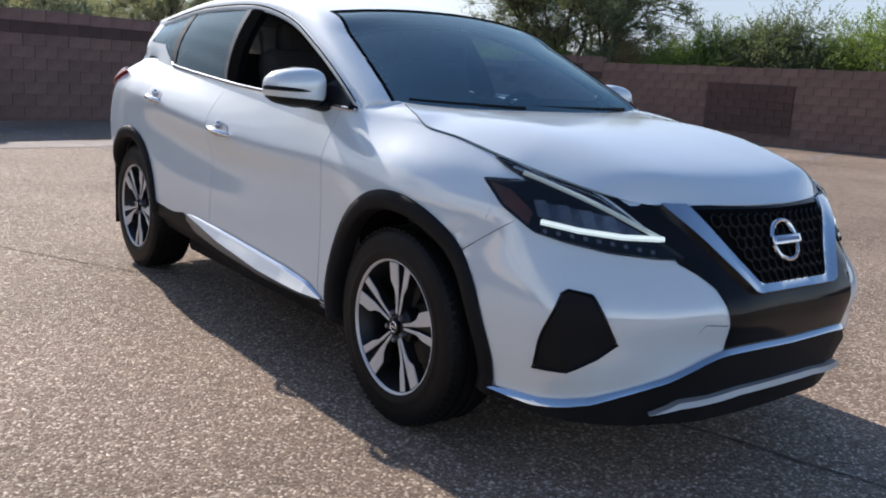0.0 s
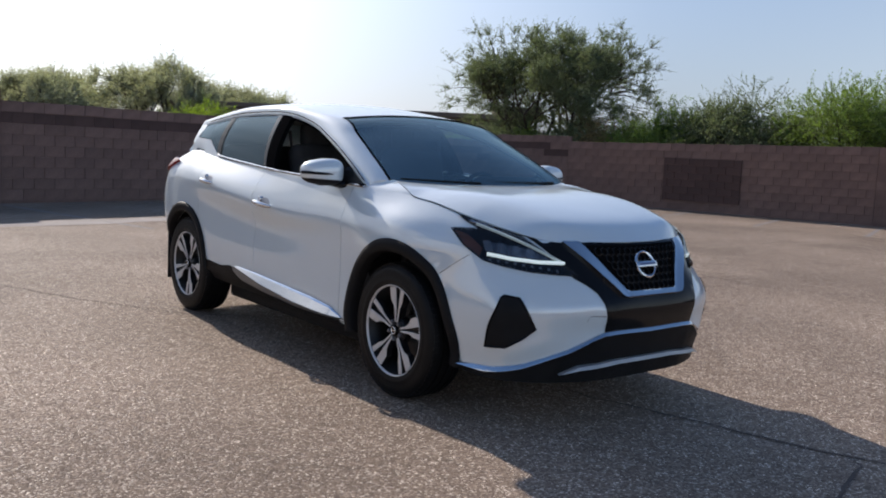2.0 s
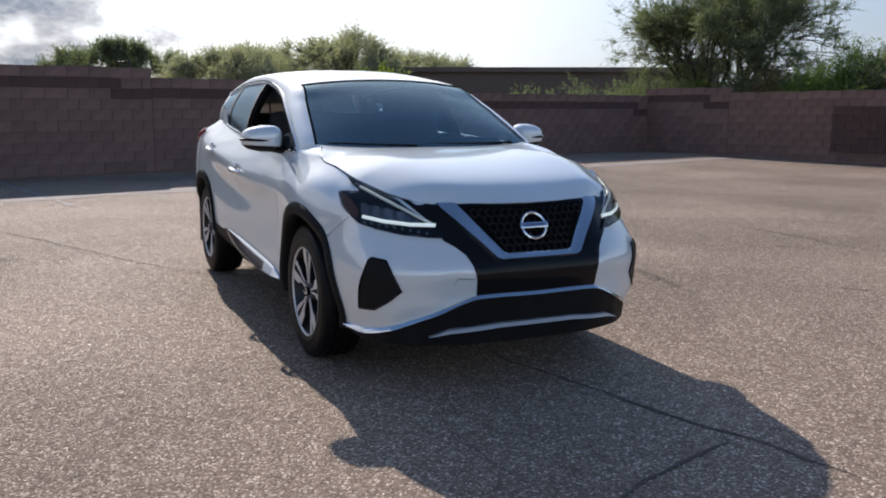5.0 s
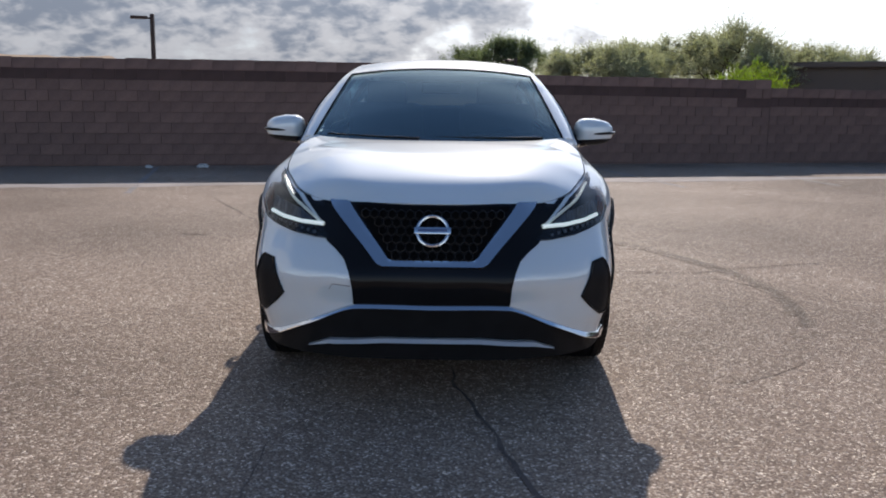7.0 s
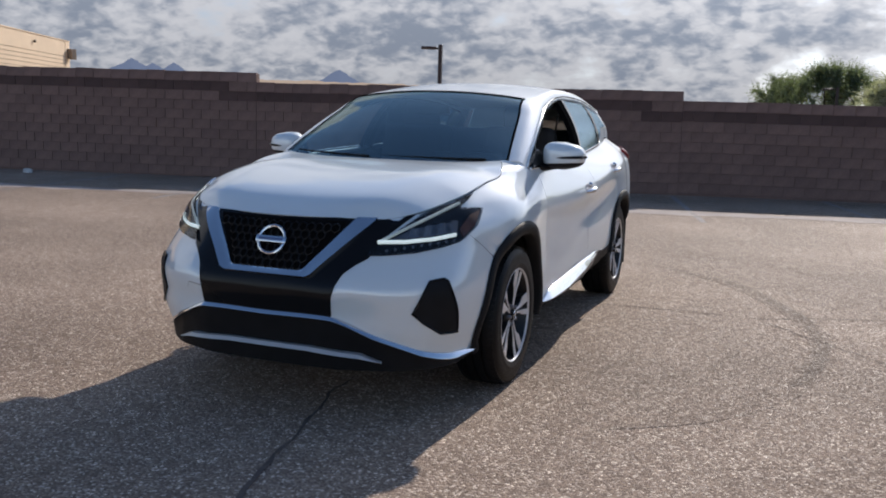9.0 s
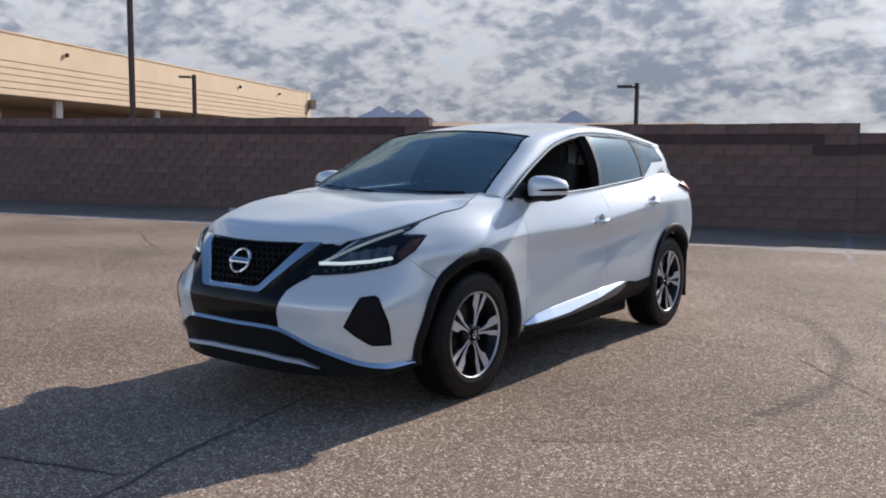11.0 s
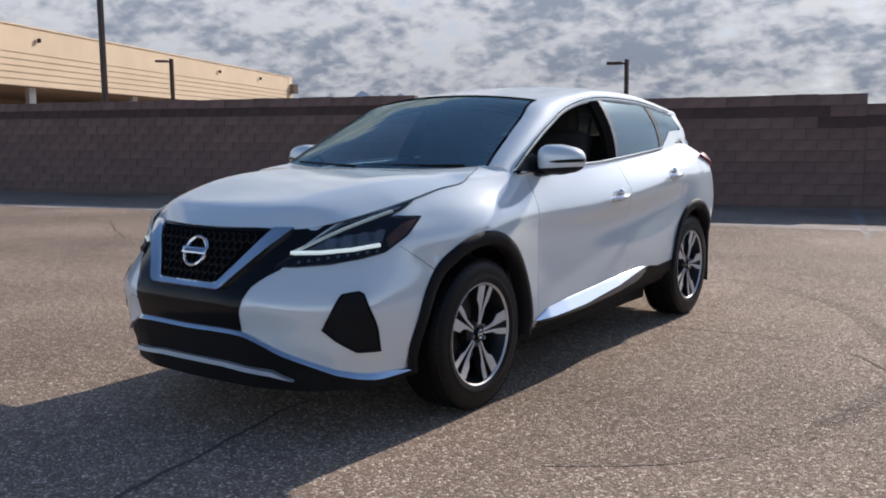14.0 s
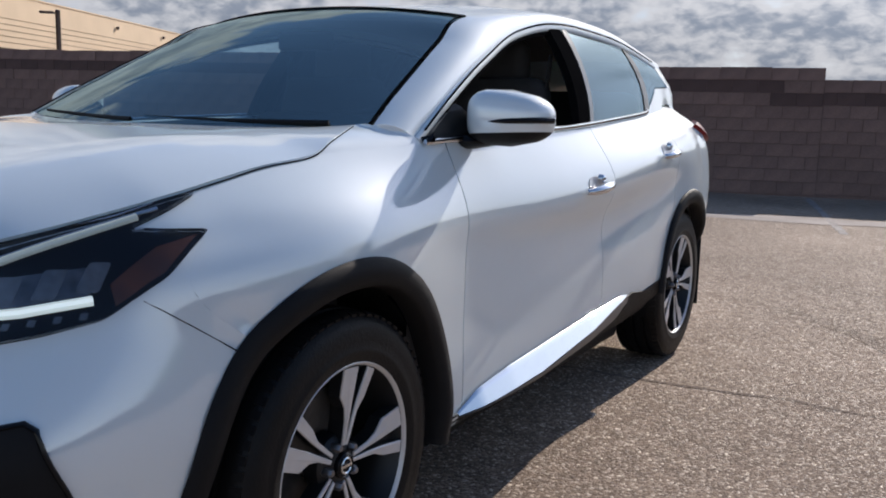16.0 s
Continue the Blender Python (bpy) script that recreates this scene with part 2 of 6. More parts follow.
SEAT = material("charcoal_seat_cloth", (0.035, 0.032, 0.031), 0.85, vary=0.12, scale=16, bump=0.3, bump_scale=700)
LINER = material("pale_headliner", (0.32, 0.30, 0.28), 0.9, vary=0.06, scale=20)
WINDSHIELD = glass("windshield_glass", (0.42, 0.60, 0.66), ior=3.5, sheen=(0.70, 0.86, 0.84))
PRIVACY = glass("privacy_glass", (0.07, 0.10, 0.115), rough=0.16, ior=1.52, sheen=(0.66, 0.86, 1.0))
LENS = glass("clear_lamp_lens", (0.86, 0.88, 0.9), ior=1.45)
DRL = glowing("daytime_lamp", (0.82, 0.93, 0.89), 0.55)
AMBER = material("amber_reflector", (0.11, 0.043, 0.026), 0.25, vary=0.1, scale=40)
RED_LENS = material("red_tail_lens", (0.20, 0.006, 0.010), 0.3, spec=0.3, vary=0.1, scale=40)
REFLECTOR = material("lamp_reflector", (0.55, 0.58, 0.62), 0.18, metal=0.9, vary=0.1, scale=60)
BADGE_BLUE = material("badge_band", (0.16, 0.20, 0.32), 0.3, metal=0.6)
ASPHALT = asphalt_material()


# ---- mesh helpers ----
def link(name, bm, mat, parent=None, label="", smooth=True, sharp=40):
    me = bpy.data.meshes.new(name)
    bm.normal_update()
    bm.to_mesh(me)
    bm.free()
    for p in me.polygons:
        p.use_smooth = smooth
    if smooth and sharp:
        me.set_sharp_from_angle(angle=radians(sharp))
    me.materials.append(mat)
    ob = new(name, me)
    ob.parent = parent
    if label:
        ob["label"] = label
    return ob


def part(name, bm, mat, parent, label="", smooth=True, sharp=40):
    return link(name, bm, mat, parent, label, smooth, sharp)


def spline(pts, u):
    """Catmull-Rom through pts at the places u (0 .. len - 1)."""
    p = np.asarray(pts, float)
    u = np.asarray(u, float)
    q = np.vstack([2 * p[0] - p[1], p, 2 * p[-1] - p[-2]])
    i = np.clip(np.floor(u).astype(int), 0, len(p) - 2)
    t = (u - i)[..., None]
    a, b, c, d = q[i], q[i + 1], q[i + 2], q[i + 3]
    return 0.5 * (2 * b + (c - a) * t + (2 * a - 5 * b + 4 * c - d) * t * t + (3 * b - 3 * c + d - a) * t**3)


def sheet(P, flip=False):
    """A bmesh of quads from a grid of points (n, m, 3)."""
    bm = bmesh.new()
    n, m = P.shape[:2]
    v = [[bm.verts.new(P[i, j]) for j in range(m)] for i in range(n)]
    for i in range(n - 1):
        for j in range(m - 1):
            q = (v[i][j], v[i + 1][j], v[i + 1][j + 1], v[i][j + 1])
            bm.faces.new(q[::-1] if flip else q)
    bm.normal_update()
    return bm


def rim_in(bm, depth):
    """Folds the open border inwards, so that a panel shows thickness."""
    bm.normal_update()
    edges = [e for e in bm.edges if e.is_boundary]
    normal = {v: v.normal.copy() for e in edges for v in e.verts}
    r = bmesh.ops.extrude_edge_only(bm, edges=edges)
    made = [g for g in r["geom"] if isinstance(g, bmesh.types.BMVert)]
    back = {}
    for e in edges:
        for v in e.verts:
            back[tuple(round(c, 6) for c in v.co)] = normal[v]
    for v in made:
        n = back.get(tuple(round(c, 6) for c in v.co))
        if n is not None:
            v.co -= n * depth
    return bm


def box_bm(sx, sy, sz, at=(0, 0, 0), bevel=0.0, segments=2, turn=None):
    bm = bmesh.new()
    bmesh.ops.create_cube(bm, size=1)
    for v in bm.verts:
        v.co = Vector((v.co.x * sx, v.co.y * sy, v.co.z * sz))
    if bevel:
        bmesh.ops.bevel(bm, geom=bm.edges[:], offset=bevel, segments=segments, affect="EDGES", profile=0.5)
    m = Matrix.Translation(at) @ (turn or Matrix())
    bm.transform(m)
    return bm


def tube(points, radius, sides=8, closed=False, squash=None):
    """A bent rod; radius may be a number or a list along the way."""
    pts = [Vector(p) for p in points]
    n = len(pts)
    bm = bmesh.new()
    rings = []
    for i, p in enumerate(pts):
        a = pts[(i - 1) % n] if closed or i else p
        b = pts[(i + 1) % n] if closed or i < n - 1 else p
        d = (b - a).normalized()
        ref = Vector((0, 0, 1)) if abs(d.z) < 0.9 else Vector((0, 1, 0))
        s = d.cross(ref).normalized()
        w = s.cross(d)
        r = radius[i] if isinstance(radius, (list, tuple)) else radius
        k = squash or (1, 1)
        rings.append([bm.verts.new(p + s * math.cos(2 * math.pi * j / sides) * r * k[0] + w * math.sin(2 * math.pi * j / sides) * r * k[1]) for j in range(sides)])
    for i in range(n if closed else n - 1):
        a, b = rings[i], rings[(i + 1) % n]
        for j in range(sides):
            bm.faces.new((a[j], a[(j + 1) % sides], b[(j + 1) % sides], b[j]))
    if not closed:
        bm.faces.new(rings[0][::-1]), bm.faces.new(rings[-1])
    bm.normal_update()
    bmesh.ops.recalc_face_normals(bm, faces=bm.faces[:])
    return bm


def lathe(profile, steps=48, axis="x", arc=2 * math.pi):
    """Turns a profile of (along, radius) round an axis."""
    bm = bmesh.new()
    rings = []
    full = arc > 6.28
    for i in range(steps if full else steps + 1):
        a = arc * i / steps
        rings.append([bm.verts.new((u, r * math.cos(a), r * math.sin(a)) if axis == "x" else (r * math.cos(a), r * math.sin(a), u)) for u, r in profile])
    for i in range(steps):
        a, b = rings[i], rings[(i + 1) % len(rings)]
        for j in range(len(profile) - 1):
            if profile[j][1] < 1e-6 and profile[j + 1][1] < 1e-6:
                continue
            bm.faces.new((a[j], a[j + 1], b[j + 1], b[j]))
    bmesh.ops.remove_doubles(bm, verts=bm.verts[:], dist=1e-6)
    bmesh.ops.recalc_face_normals(bm, faces=bm.faces[:])
    return bm


def merge(*bms):
    """Joins bmeshes into the first."""
    base = bms[0]
    for b in bms[1:]:
        me = bpy.data.meshes.new("t")
        b.to_mesh(me)
        b.free()
        base.from_mesh(me)
        bpy.data.meshes.remove(me)
    return base


def mirrored(bm):
    c = bm.copy()
    bmesh.ops.scale(c, vec=(-1, 1, 1), verts=c.verts[:])
    bmesh.ops.reverse_faces(c, faces=c.faces[:])
    return c


def densify(outline, step, closed=True):
    pts = [Vector(p) for p in outline]
    out = []
    for a, b in zip(pts, pts[1:] + pts[:1] if closed else pts[1:]):
        k = max(1, int((b - a).length / step))
        out += [a.lerp(b, i / k) for i in range(k)]
    return out if closed else out + [pts[-1]]


def rounded(outline, r=0.02, n=4):
    """Rounds the corners of a flat outline."""
    pts = [Vector(p) for p in outline]
    out = []
    for i, p in enumerate(pts):
        a, b = pts[i - 1], pts[(i + 1) % len(pts)]
        ra, rb = min(r, (a - p).length * 0.45), min(r, (b - p).length * 0.45)
        s, e = p + (a - p).normalized() * ra, p + (b - p).normalized() * rb
        for k in range(n + 1):
            t = k / n
            out.append(s * (1 - t) ** 2 + p * 2 * t * (1 - t) + e * t * t)
    return out

# ---- the setting ----
WALL_SLOPE = 0.2317
AXIS = Vector((1, WALL_SLOPE, 0)).normalized()
OUTWARD = Vector((AXIS.y, -AXIS.x, 0))          # from the rear wall towards the lot


def wall_y(x):
    return 13.583 + WALL_SLOPE * x


BLOCK = material("concrete_block", (0.196, 0.125, 0.104), 0.92, vary=0.16, scale=3.0, bump=0.5, bump_scale=60, random_tone=0.10, island_tone=0.10, fine=0.12, fine_scale=45)
BAND = material("dark_brown_block", (0.093, 0.056, 0.049), 0.92, vary=0.15, scale=3.0, bump=0.5, bump_scale=60, random_tone=0.12, island_tone=0.12)
MORTAR = material("mortar", (0.178, 0.112, 0.094), 0.95, vary=0.2, scale=5.0, bump=0.4, bump_scale=80)
CAP = material("cap_block", (0.205, 0.131, 0.111), 0.92, vary=0.2, scale=4.0, bump=0.6, bump_scale=40, random_tone=0.14, island_tone=0.14)
CONCRETE = material("gutter_concrete", (0.36, 0.31, 0.275), 0.9, vary=0.2, scale=1.2, bump=0.3, bump_scale=60, fine=0.12, fine_scale=30)
CRACK = material("crack_filler", (0.150, 0.118, 0.100), 0.9, spec=0.15, vary=0.3, scale=8)
STAIN = asphalt_material("tyre_mark", 0.78)
SKID = asphalt_material("dark_tyre_mark", 0.64)
FAINT = asphalt_material("faint_tyre_mark", 0.91)
LINE_PAINT = material("worn_white_paint", (0.27, 0.24, 0.22), 0.85, vary=0.35, scale=6, fine=0.35, fine_scale=35)
STUCCO = material("tan_stucco", (0.70, 0.55, 0.385), 0.9, vary=0.05, scale=0.6, bump=0.2, bump_scale=60)
# same stucco, darker: the shade of bay and grooves is put into the colour
STUCCO_SHADED = material("shaded_stucco", (0.30, 0.23, 0.17), 0.9, vary=0.08, scale=0.6)
POST_WHITE = material("white_column", (0.55, 0.53, 0.50), 0.8, vary=0.06, scale=2)
BRONZE = material("bronze_post", (0.050, 0.032, 0.027), 0.55, vary=0.2, scale=3, metal=0.2)
HOUSE = material("far_house_brown", (0.15, 0.115, 0.095), 0.9, vary=0.1, scale=0.4)
# mountains glow by themselves: their hazy daylight tone is put in as emission
ROCK_GLOW = glowing("distant_mountain", (0.15, 0.19, 0.28), 1.0)
ROCK_GLOW.node_tree.nodes["Principled BSDF"].inputs["Base Color"].default_value = (0.012, 0.014, 0.02, 1)
ROCK_GLOW.node_tree.nodes["Principled BSDF"].inputs["Specular IOR Level"].default_value = 0.0
# the ridge glows too: haze-lit tan as emission over a nearly black base
RIDGE_GLOW = glowing("dusty_ridge", (0.46, 0.36, 0.28), 1.0)
RIDGE_GLOW.node_tree.nodes["Principled BSDF"].inputs["Base Color"].default_value = (0.03, 0.025, 0.02, 1)
RIDGE_GLOW.node_tree.nodes["Principled BSDF"].inputs["Specular IOR Level"].default_value = 0.0
BARK = material("bark", (0.060, 0.045, 0.034), 0.9, vary=0.3, scale=8, bump=0.6, bump_scale=40)
LITTER = material("pale_litter", (0.55, 0.56, 0.55), 0.6, vary=0.1, scale=20)


def leaf_material(name, color):
    """Leaves that let part of the light through."""
    m = material(name, color, 0.65, island_tone=0.45)
    nt = m.node_tree
    b, out = nt.nodes["Principled BSDF"], nt.nodes["Material Output"]
    t, mix = nt.nodes.new("ShaderNodeBsdfTranslucent"), nt.nodes.new("ShaderNodeMixShader")
    t.inputs[0].default_value = (color[0] * 1.5, color[1] * 1.6, color[2] * 0.9, 1)
    mix.inputs[0].default_value = 0.48
    nt.links.new(b.outputs[0], mix.inputs[1]), nt.links.new(t.outputs[0], mix.inputs[2]), nt.links.new(mix.outputs[0], out.inputs[0])
    return m


LEAF_OLIVE = leaf_material("olive_leaves", (0.155, 0.185, 0.115))
LEAF_GREEN = leaf_material("bright_leaves", (0.165, 0.235, 0.060))
LEAF_LIME = leaf_material("lime_leaves", (0.230, 0.310, 0.035))
LEAF_GREY = leaf_material("grey_green_leaves", (0.36, 0.36, 0.29))
LEAF_DRY = leaf_material("dry_leaves", (0.240, 0.180, 0.100))


def ground():
    bm = bmesh.new()
    bmesh.ops.create_grid(bm, x_segments=40, y_segments=40, size=2500)
    tagged(link("ground", bm, ASPHALT), "grey-brown weathered asphalt parking lot with pale aggregate", "parking lot", kind="structure")


def ribbon(points, width, z=0.004, wander=0.02, seed=1, taper=True, step=0.07, ragged=0.8):
    """A thin uneven strip on the ground along a line."""
    rng = random.Random(seed)
    pts = densify([(x, y, 0) for x, y in points], step, closed=False)
    bm = bmesh.new()
    rows = []
    drift = 0.0
    for i, p in enumerate(pts):
        a, b = pts[max(0, i - 1)], pts[min(len(pts) - 1, i + 1)]
        d = (b - a).normalized()
        s = Vector((-d.y, d.x, 0))
        drift = drift * 0.86 + rng.uniform(-1, 1) * wander
        w = width * (1 + ragged * (rng.random() - 0.56)) * 0.5 if wander else width * 0.5
        if taper:
            w *= min(1, 0.25 + 6 * min(i, len(pts) - 1 - i) / len(pts))
        c = p + s * drift
        rows.append((bm.verts.new((c.x - s.x * w, c.y - s.y * w, z)), bm.verts.new((c.x + s.x * w, c.y + s.y * w, z))))
    for r, q in zip(rows, rows[1:]):
        bm.faces.new((r[0], q[0], q[1], r[1]))
    bm.normal_update()
    for f in bm.faces:
        if f.normal.z < 0:
            f.normal_flip()
    return bm


def curve(points, steps):
    """Smooth line through the points."""
    p = [Vector(q) for q in points]
    p = [p[0] * 2 - p[1]] + p + [p[-1] * 2 - p[-2]]
    out = []
    for a, b, c, d in zip(p, p[1:], p[2:], p[3:]):
        for t in (i / steps for i in range(steps)):
            q = b * 2 + (c - a) * t + (a * 2 - b * 5 + c * 4 - d) * t * t + (b * 3 - a - c * 3 + d) * t * t * t
            out.append((q.x / 2, q.y / 2))
    return out


def surface_marks():
    cracks = [
        ([(-3.44, 7.85), (-2.9, 6.6), (-2.1, 4.98), (-1.5, 3.6), (-1.25, 3.15), (-0.98, 2.65), (-0.32, 2.2), (0.93, 2.3), (1.5, 2.38), (2.07, 2.36), (2.45, 2.6), (3.45, 2.95), (4.5, 3.0)], 0.012),
        ([(2.06, 2.32), (2.45, 1.82), (2.76, 1.45), (3.0, 1.12)], 0.009),
        ([(0.09, -0.3), (0.10, -0.62), (0.20, -0.93), (0.28, -1.27), (0.35, -1.60), (0.42, -1.85), (0.52, -2.1), (0.6, -2.5)], 0.019),
        ([(0.42, -1.90), (0.36, -2.01), (0.11, -2.09), (-0.21, -2.19), (-0.5, -2.31), (-0.8, -2.45)], 0.017),
        ([(-0.60, -2.1), (-0.68, -1.8), (-0.68, -1.38), (-0.5, -0.96)], 0.005),
        ([(-10.2, 5.45), (-8.5, 4.37), (-7.15, 3.64), (-6.4, 3.58)], 0.020),
        ([(-3.93, 3.48), (-3.21, 3.92), (-2.5, 4.05), (-2.02, 3.6)], 0.007),
        ([(5.31, 3.18), (5.32, 2.06), (5.18, 1.6), (5.50, 1.1), (5.70, 0.5)], 0.022),
        ([(5.91, 4.77), (6.61, 3.99), (7.71, 2.89), (8.83, 2.11)], 0.022),
        ([(6.00, 7.17), (7.77, 5.98), (9.0, 4.6), (9.78, 3.9), (11.89, 3.0)], 0.020),
        ([(3.95, 5.94), (5.32, 5.07), (7.22, 4.88)], 0.018),
        ([(1.33, 5.26), (2.08, 5.14), (2.66, 4.29)], 0.010),
    ]
    for i, (pts, w) in enumerate(cracks):
        tagged(link("pavement_crack", ribbon(pts, w, 0.004, 0.012, i + 3), CRACK, smooth=False), "dark crack in the worn asphalt", "crack", kind="structure")
    arc = [(0.87, 4.54), (1.35, 4.24), (1.84, 3.68), (2.16, 3.02), (2.38, 2.44), (2.47, 1.82), (2.45, 1.25), (2.34, 0.72), (2.08, 0.15), (1.79, -0.26), (1.20, -0.73)]
    arc = curve(arc, 6)
    for first, last, width, mat, z, seed in ((0, 58, 0.18, FAINT, 0.002, 40), (8, 44, 0.13, STAIN, 0.003, 41), (15, 44, 0.09, SKID, 0.004, 42)):
        tagged(link("tyre_mark", ribbon(arc[first:last], width, z, 0.004, seed, step=0.05, ragged=0.25), mat, smooth=False), "faint dark tyre mark on the asphalt", "tyre mark", kind="structure")
    for a, b, i in (((-2.66, 4.08), (-2.33, 4.00), 50), ((-2.13, 3.89), (-1.98, 3.86), 51), ((4.56, 1.91), (4.88, 1.62), 53), ((3.47, 0.14), (3.63, -0.06), 54)):
        tagged(link("oil_stain", ribbon([a, b], 0.05, 0.003, 0.02, i, step=0.03), STAIN, smooth=False), "small dark stain on the asphalt", "stain", kind="structure")
    # bay lines at the rear wall, and one at the side wall
    for x in BAYS:
        p = Vector((x, wall_y(x), 0)) + OUTWARD * 0.3
        q = p + OUTWARD * 4.6
        tagged(link("bay_line", ribbon([(p.x, p.y), (q.x, q.y)], 0.10, 0.005, 0.002, int(x * 7) + 300, taper=False), LINE_PAINT, smooth=False), "worn white parking bay line", "bay line", group="parking bay lines", kind="structure")
    for y in (10.1, 7.9, 12.3, 5.7):
        tagged(link("bay_line", ribbon([(18.0 - WALL_SLOPE * y, y), (15.2 - WALL_SLOPE * y, y - 1.07)], 0.10, 0.005, 0.002, int(y * 7), taper=False), LINE_PAINT, smooth=False), "worn white parking bay line", "bay line", group="parking bay lines", kind="structure")
    # concrete gutter along the rear wall
    a, b = Vector((-30, wall_y(-30), 0)) + OUTWARD * 4.0, Vector((14.0, wall_y(14.0), 0)) + OUTWARD * 3.45
    tagged(link("gutter", ribbon([(a.x, a.y), (b.x, b.y)], 0.60, 0.004, 0.004, 77, taper=False, step=0.5), CONCRETE, smooth=False), "pale concrete gutter strip", "gutter", kind="structure")
    for i, (x, off, s) in enumerate(((-4.75, 0.45, 0.10), (-5.7, 0.5, 0.07), (-13.0, 0.8, 0.12))):
        bm = bmesh.new()
        bmesh.ops.create_icosphere(bm, subdivisions=2, radius=s)
        rng = random.Random(i)
        for v in bm.verts:
            v.co = Vector((v.co.x * 1.2, v.co.y * 0.7, max(0, v.co.z) * 0.8)) * rng.uniform(0.6, 1.15)
        p = Vector((x, wall_y(x), 0)) + OUTWARD * off
        bm.transform(Matrix.Translation((p.x, p.y, 0.002)))
        tagged(link("litter", bm, LITTER, smooth=False), "crumpled pale litter by the wall", "litter")


BAYS = (-19.3, -16.55, -13.8, -11.05, -8.3, -5.55, -2.8, -0.05, 2.7, 5.45, 8.2)
ground()
surface_marks()


# ---- beyond the walls ----
def lamp_post(x, y, height, arm, width=0.14, head=0.55):
    p = tagged(new("lamp_post"), "dark bronze square parking lot lamp post", "lamp post", group="lot lamps")
    p.location = (x, y, 0)
    part("post", box_bm(width, width, height, (0, 0, height / 2), 0.01, 1), BRONZE, p)
    d = Vector((math.cos(arm), math.sin(arm), 0))
    part("arm", tube([(0, 0, height - 0.16), (d.x * 0.22, d.y * 0.22, height - 0.13)], 0.035, 8), BRONZE, p)
    bm = box_bm(head, 0.30, 0.10, (0.16 + head / 2, 0, height - 0.13), 0.03, 2)
    bm.transform(Matrix.Rotation(arm, 4, "Z"))
    part("lamp_head", bm, BRONZE, p, "flat bronze lamp head")


lamp_post(-19.16, 11.5, 6.02, math.atan2(0.599, 0.8), 0.13, 0.48)
lamp_post(-34.0, 25.3, 5.29, math.atan2(-0.76, -0.64), 0.16, 0.6)
lamp_post(-10.41, 26.93, 4.05, math.atan2(-0.38, -0.92), 0.13, 0.56)
lamp_post(4.18, 55.2, 3.83, math.atan2(0.1, -1), 0.18, 0.7)


def tan_building():
    """Long stucco canopy building with grooved fascia over an open bay."""
    b = tagged(new("canopy_building"), "long tan stucco building with grooved fascia over an open bay", "building")
    near, far = Vector((-31.4, 8.5, 0)), Vector((-52.7, 52.3, 0))
    d = far - near
    n = Vector((-d.y, d.x, 0)).normalized()          # away from the lot
    if n.x > 0:
        n = -n

    def slab(z0, z1, back, thick, name, mat, f0=0.0, f1=1.0, label=""):
        P = []
        for f in (f0, f1):
            base = near + d * f
            P.append(base)
        bm = bmesh.new()
        v = []
        for base in P:
            for off, z in ((back, z0), (back, z1), (back + thick, z1), (back + thick, z0)):
                q = base + n * off
                v.append(bm.verts.new((q.x, q.y, z)))
        for i in range(4):
            bm.faces.new((v[i], v[(i + 1) % 4], v[4 + (i + 1) % 4], v[4 + i]))
        bm.faces.new(v[:4][::-1]), bm.faces.new(v[4:])
        bmesh.ops.recalc_face_normals(bm, faces=bm.faces[:])
        return part(name, bm, mat, b, label, smooth=False)
    slab(5.55, 6.48, 0.0, 9.0, "parapet", STUCCO, label="plain tan stucco parapet")
    slab(6.48, 6.55, -0.05, 0.5, "coping", STUCCO)
    for i in range(6):
        z = 3.78 + i * 0.295
        slab(z + 0.04, z + 0.295, 0.0, 0.4, "fascia_board", STUCCO)
    # core and back wall use the darker copy, so grooves and bay look shaded
    slab(3.78, 5.55, 0.05, 9.0, "fascia_core", STUCCO_SHADED)
    slab(0, 5.0, 8.4, 0.4, "back_wall", STUCCO_SHADED)
    for f in (0.081, 0.264, 0.461, 0.671, 0.891):
        q = near + d * f + n * 0.5
        part("column", box_bm(0.34, 0.34, 3.9, (q.x, q.y, 1.95)), POST_WHITE, b, "white square column", smooth=False)
    slab(0, 6.48, -0.02, 9.0, "end_wall", STUCCO, 0.98, 1.0)
    for f in (0.083, 0.264, 0.686, 0.843):
        q = near + d * f - n * 0.12
        part("wall_light", box_bm(0.18, 0.14, 0.2, (q.x, q.y, 5.95), 0.04), BRONZE, b, "small dark wall light")
    # gutter box on the far corner
    q = near + d * 0.992 - n * 0.3
    part("corner_sign_box", box_bm(0.5, 0.5, 0.8, (q.x, q.y, 5.5)), STUCCO_SHADED, b, smooth=False)


tan_building()


def far_house():
    h = tagged(new("far_house"), "low brown flat-roofed house beyond the wall", "house")
    part("house_block", box_bm(20, 11, 3.05, (0, 0, 1.525)), HOUSE, h, smooth=False)
    part("roof", box_bm(20.7, 11.7, 0.3, (0, 0, 3.18), 0.05, 1), HOUSE, h, "flat dark roof", smooth=False)
    part("chimney_block", box_bm(2.7, 2.7, 0.8, (9.3, -3.6, 3.45)), HOUSE, h, smooth=False)
    part("window", box_bm(0.08, 1.3, 0.9, (10.02, -3.2, 2.3)), BLACK_GLOSS, h, smooth=False)
    h.matrix_basis = pose(27.28, 43.57, 0, 0, 0, -36)


far_house()


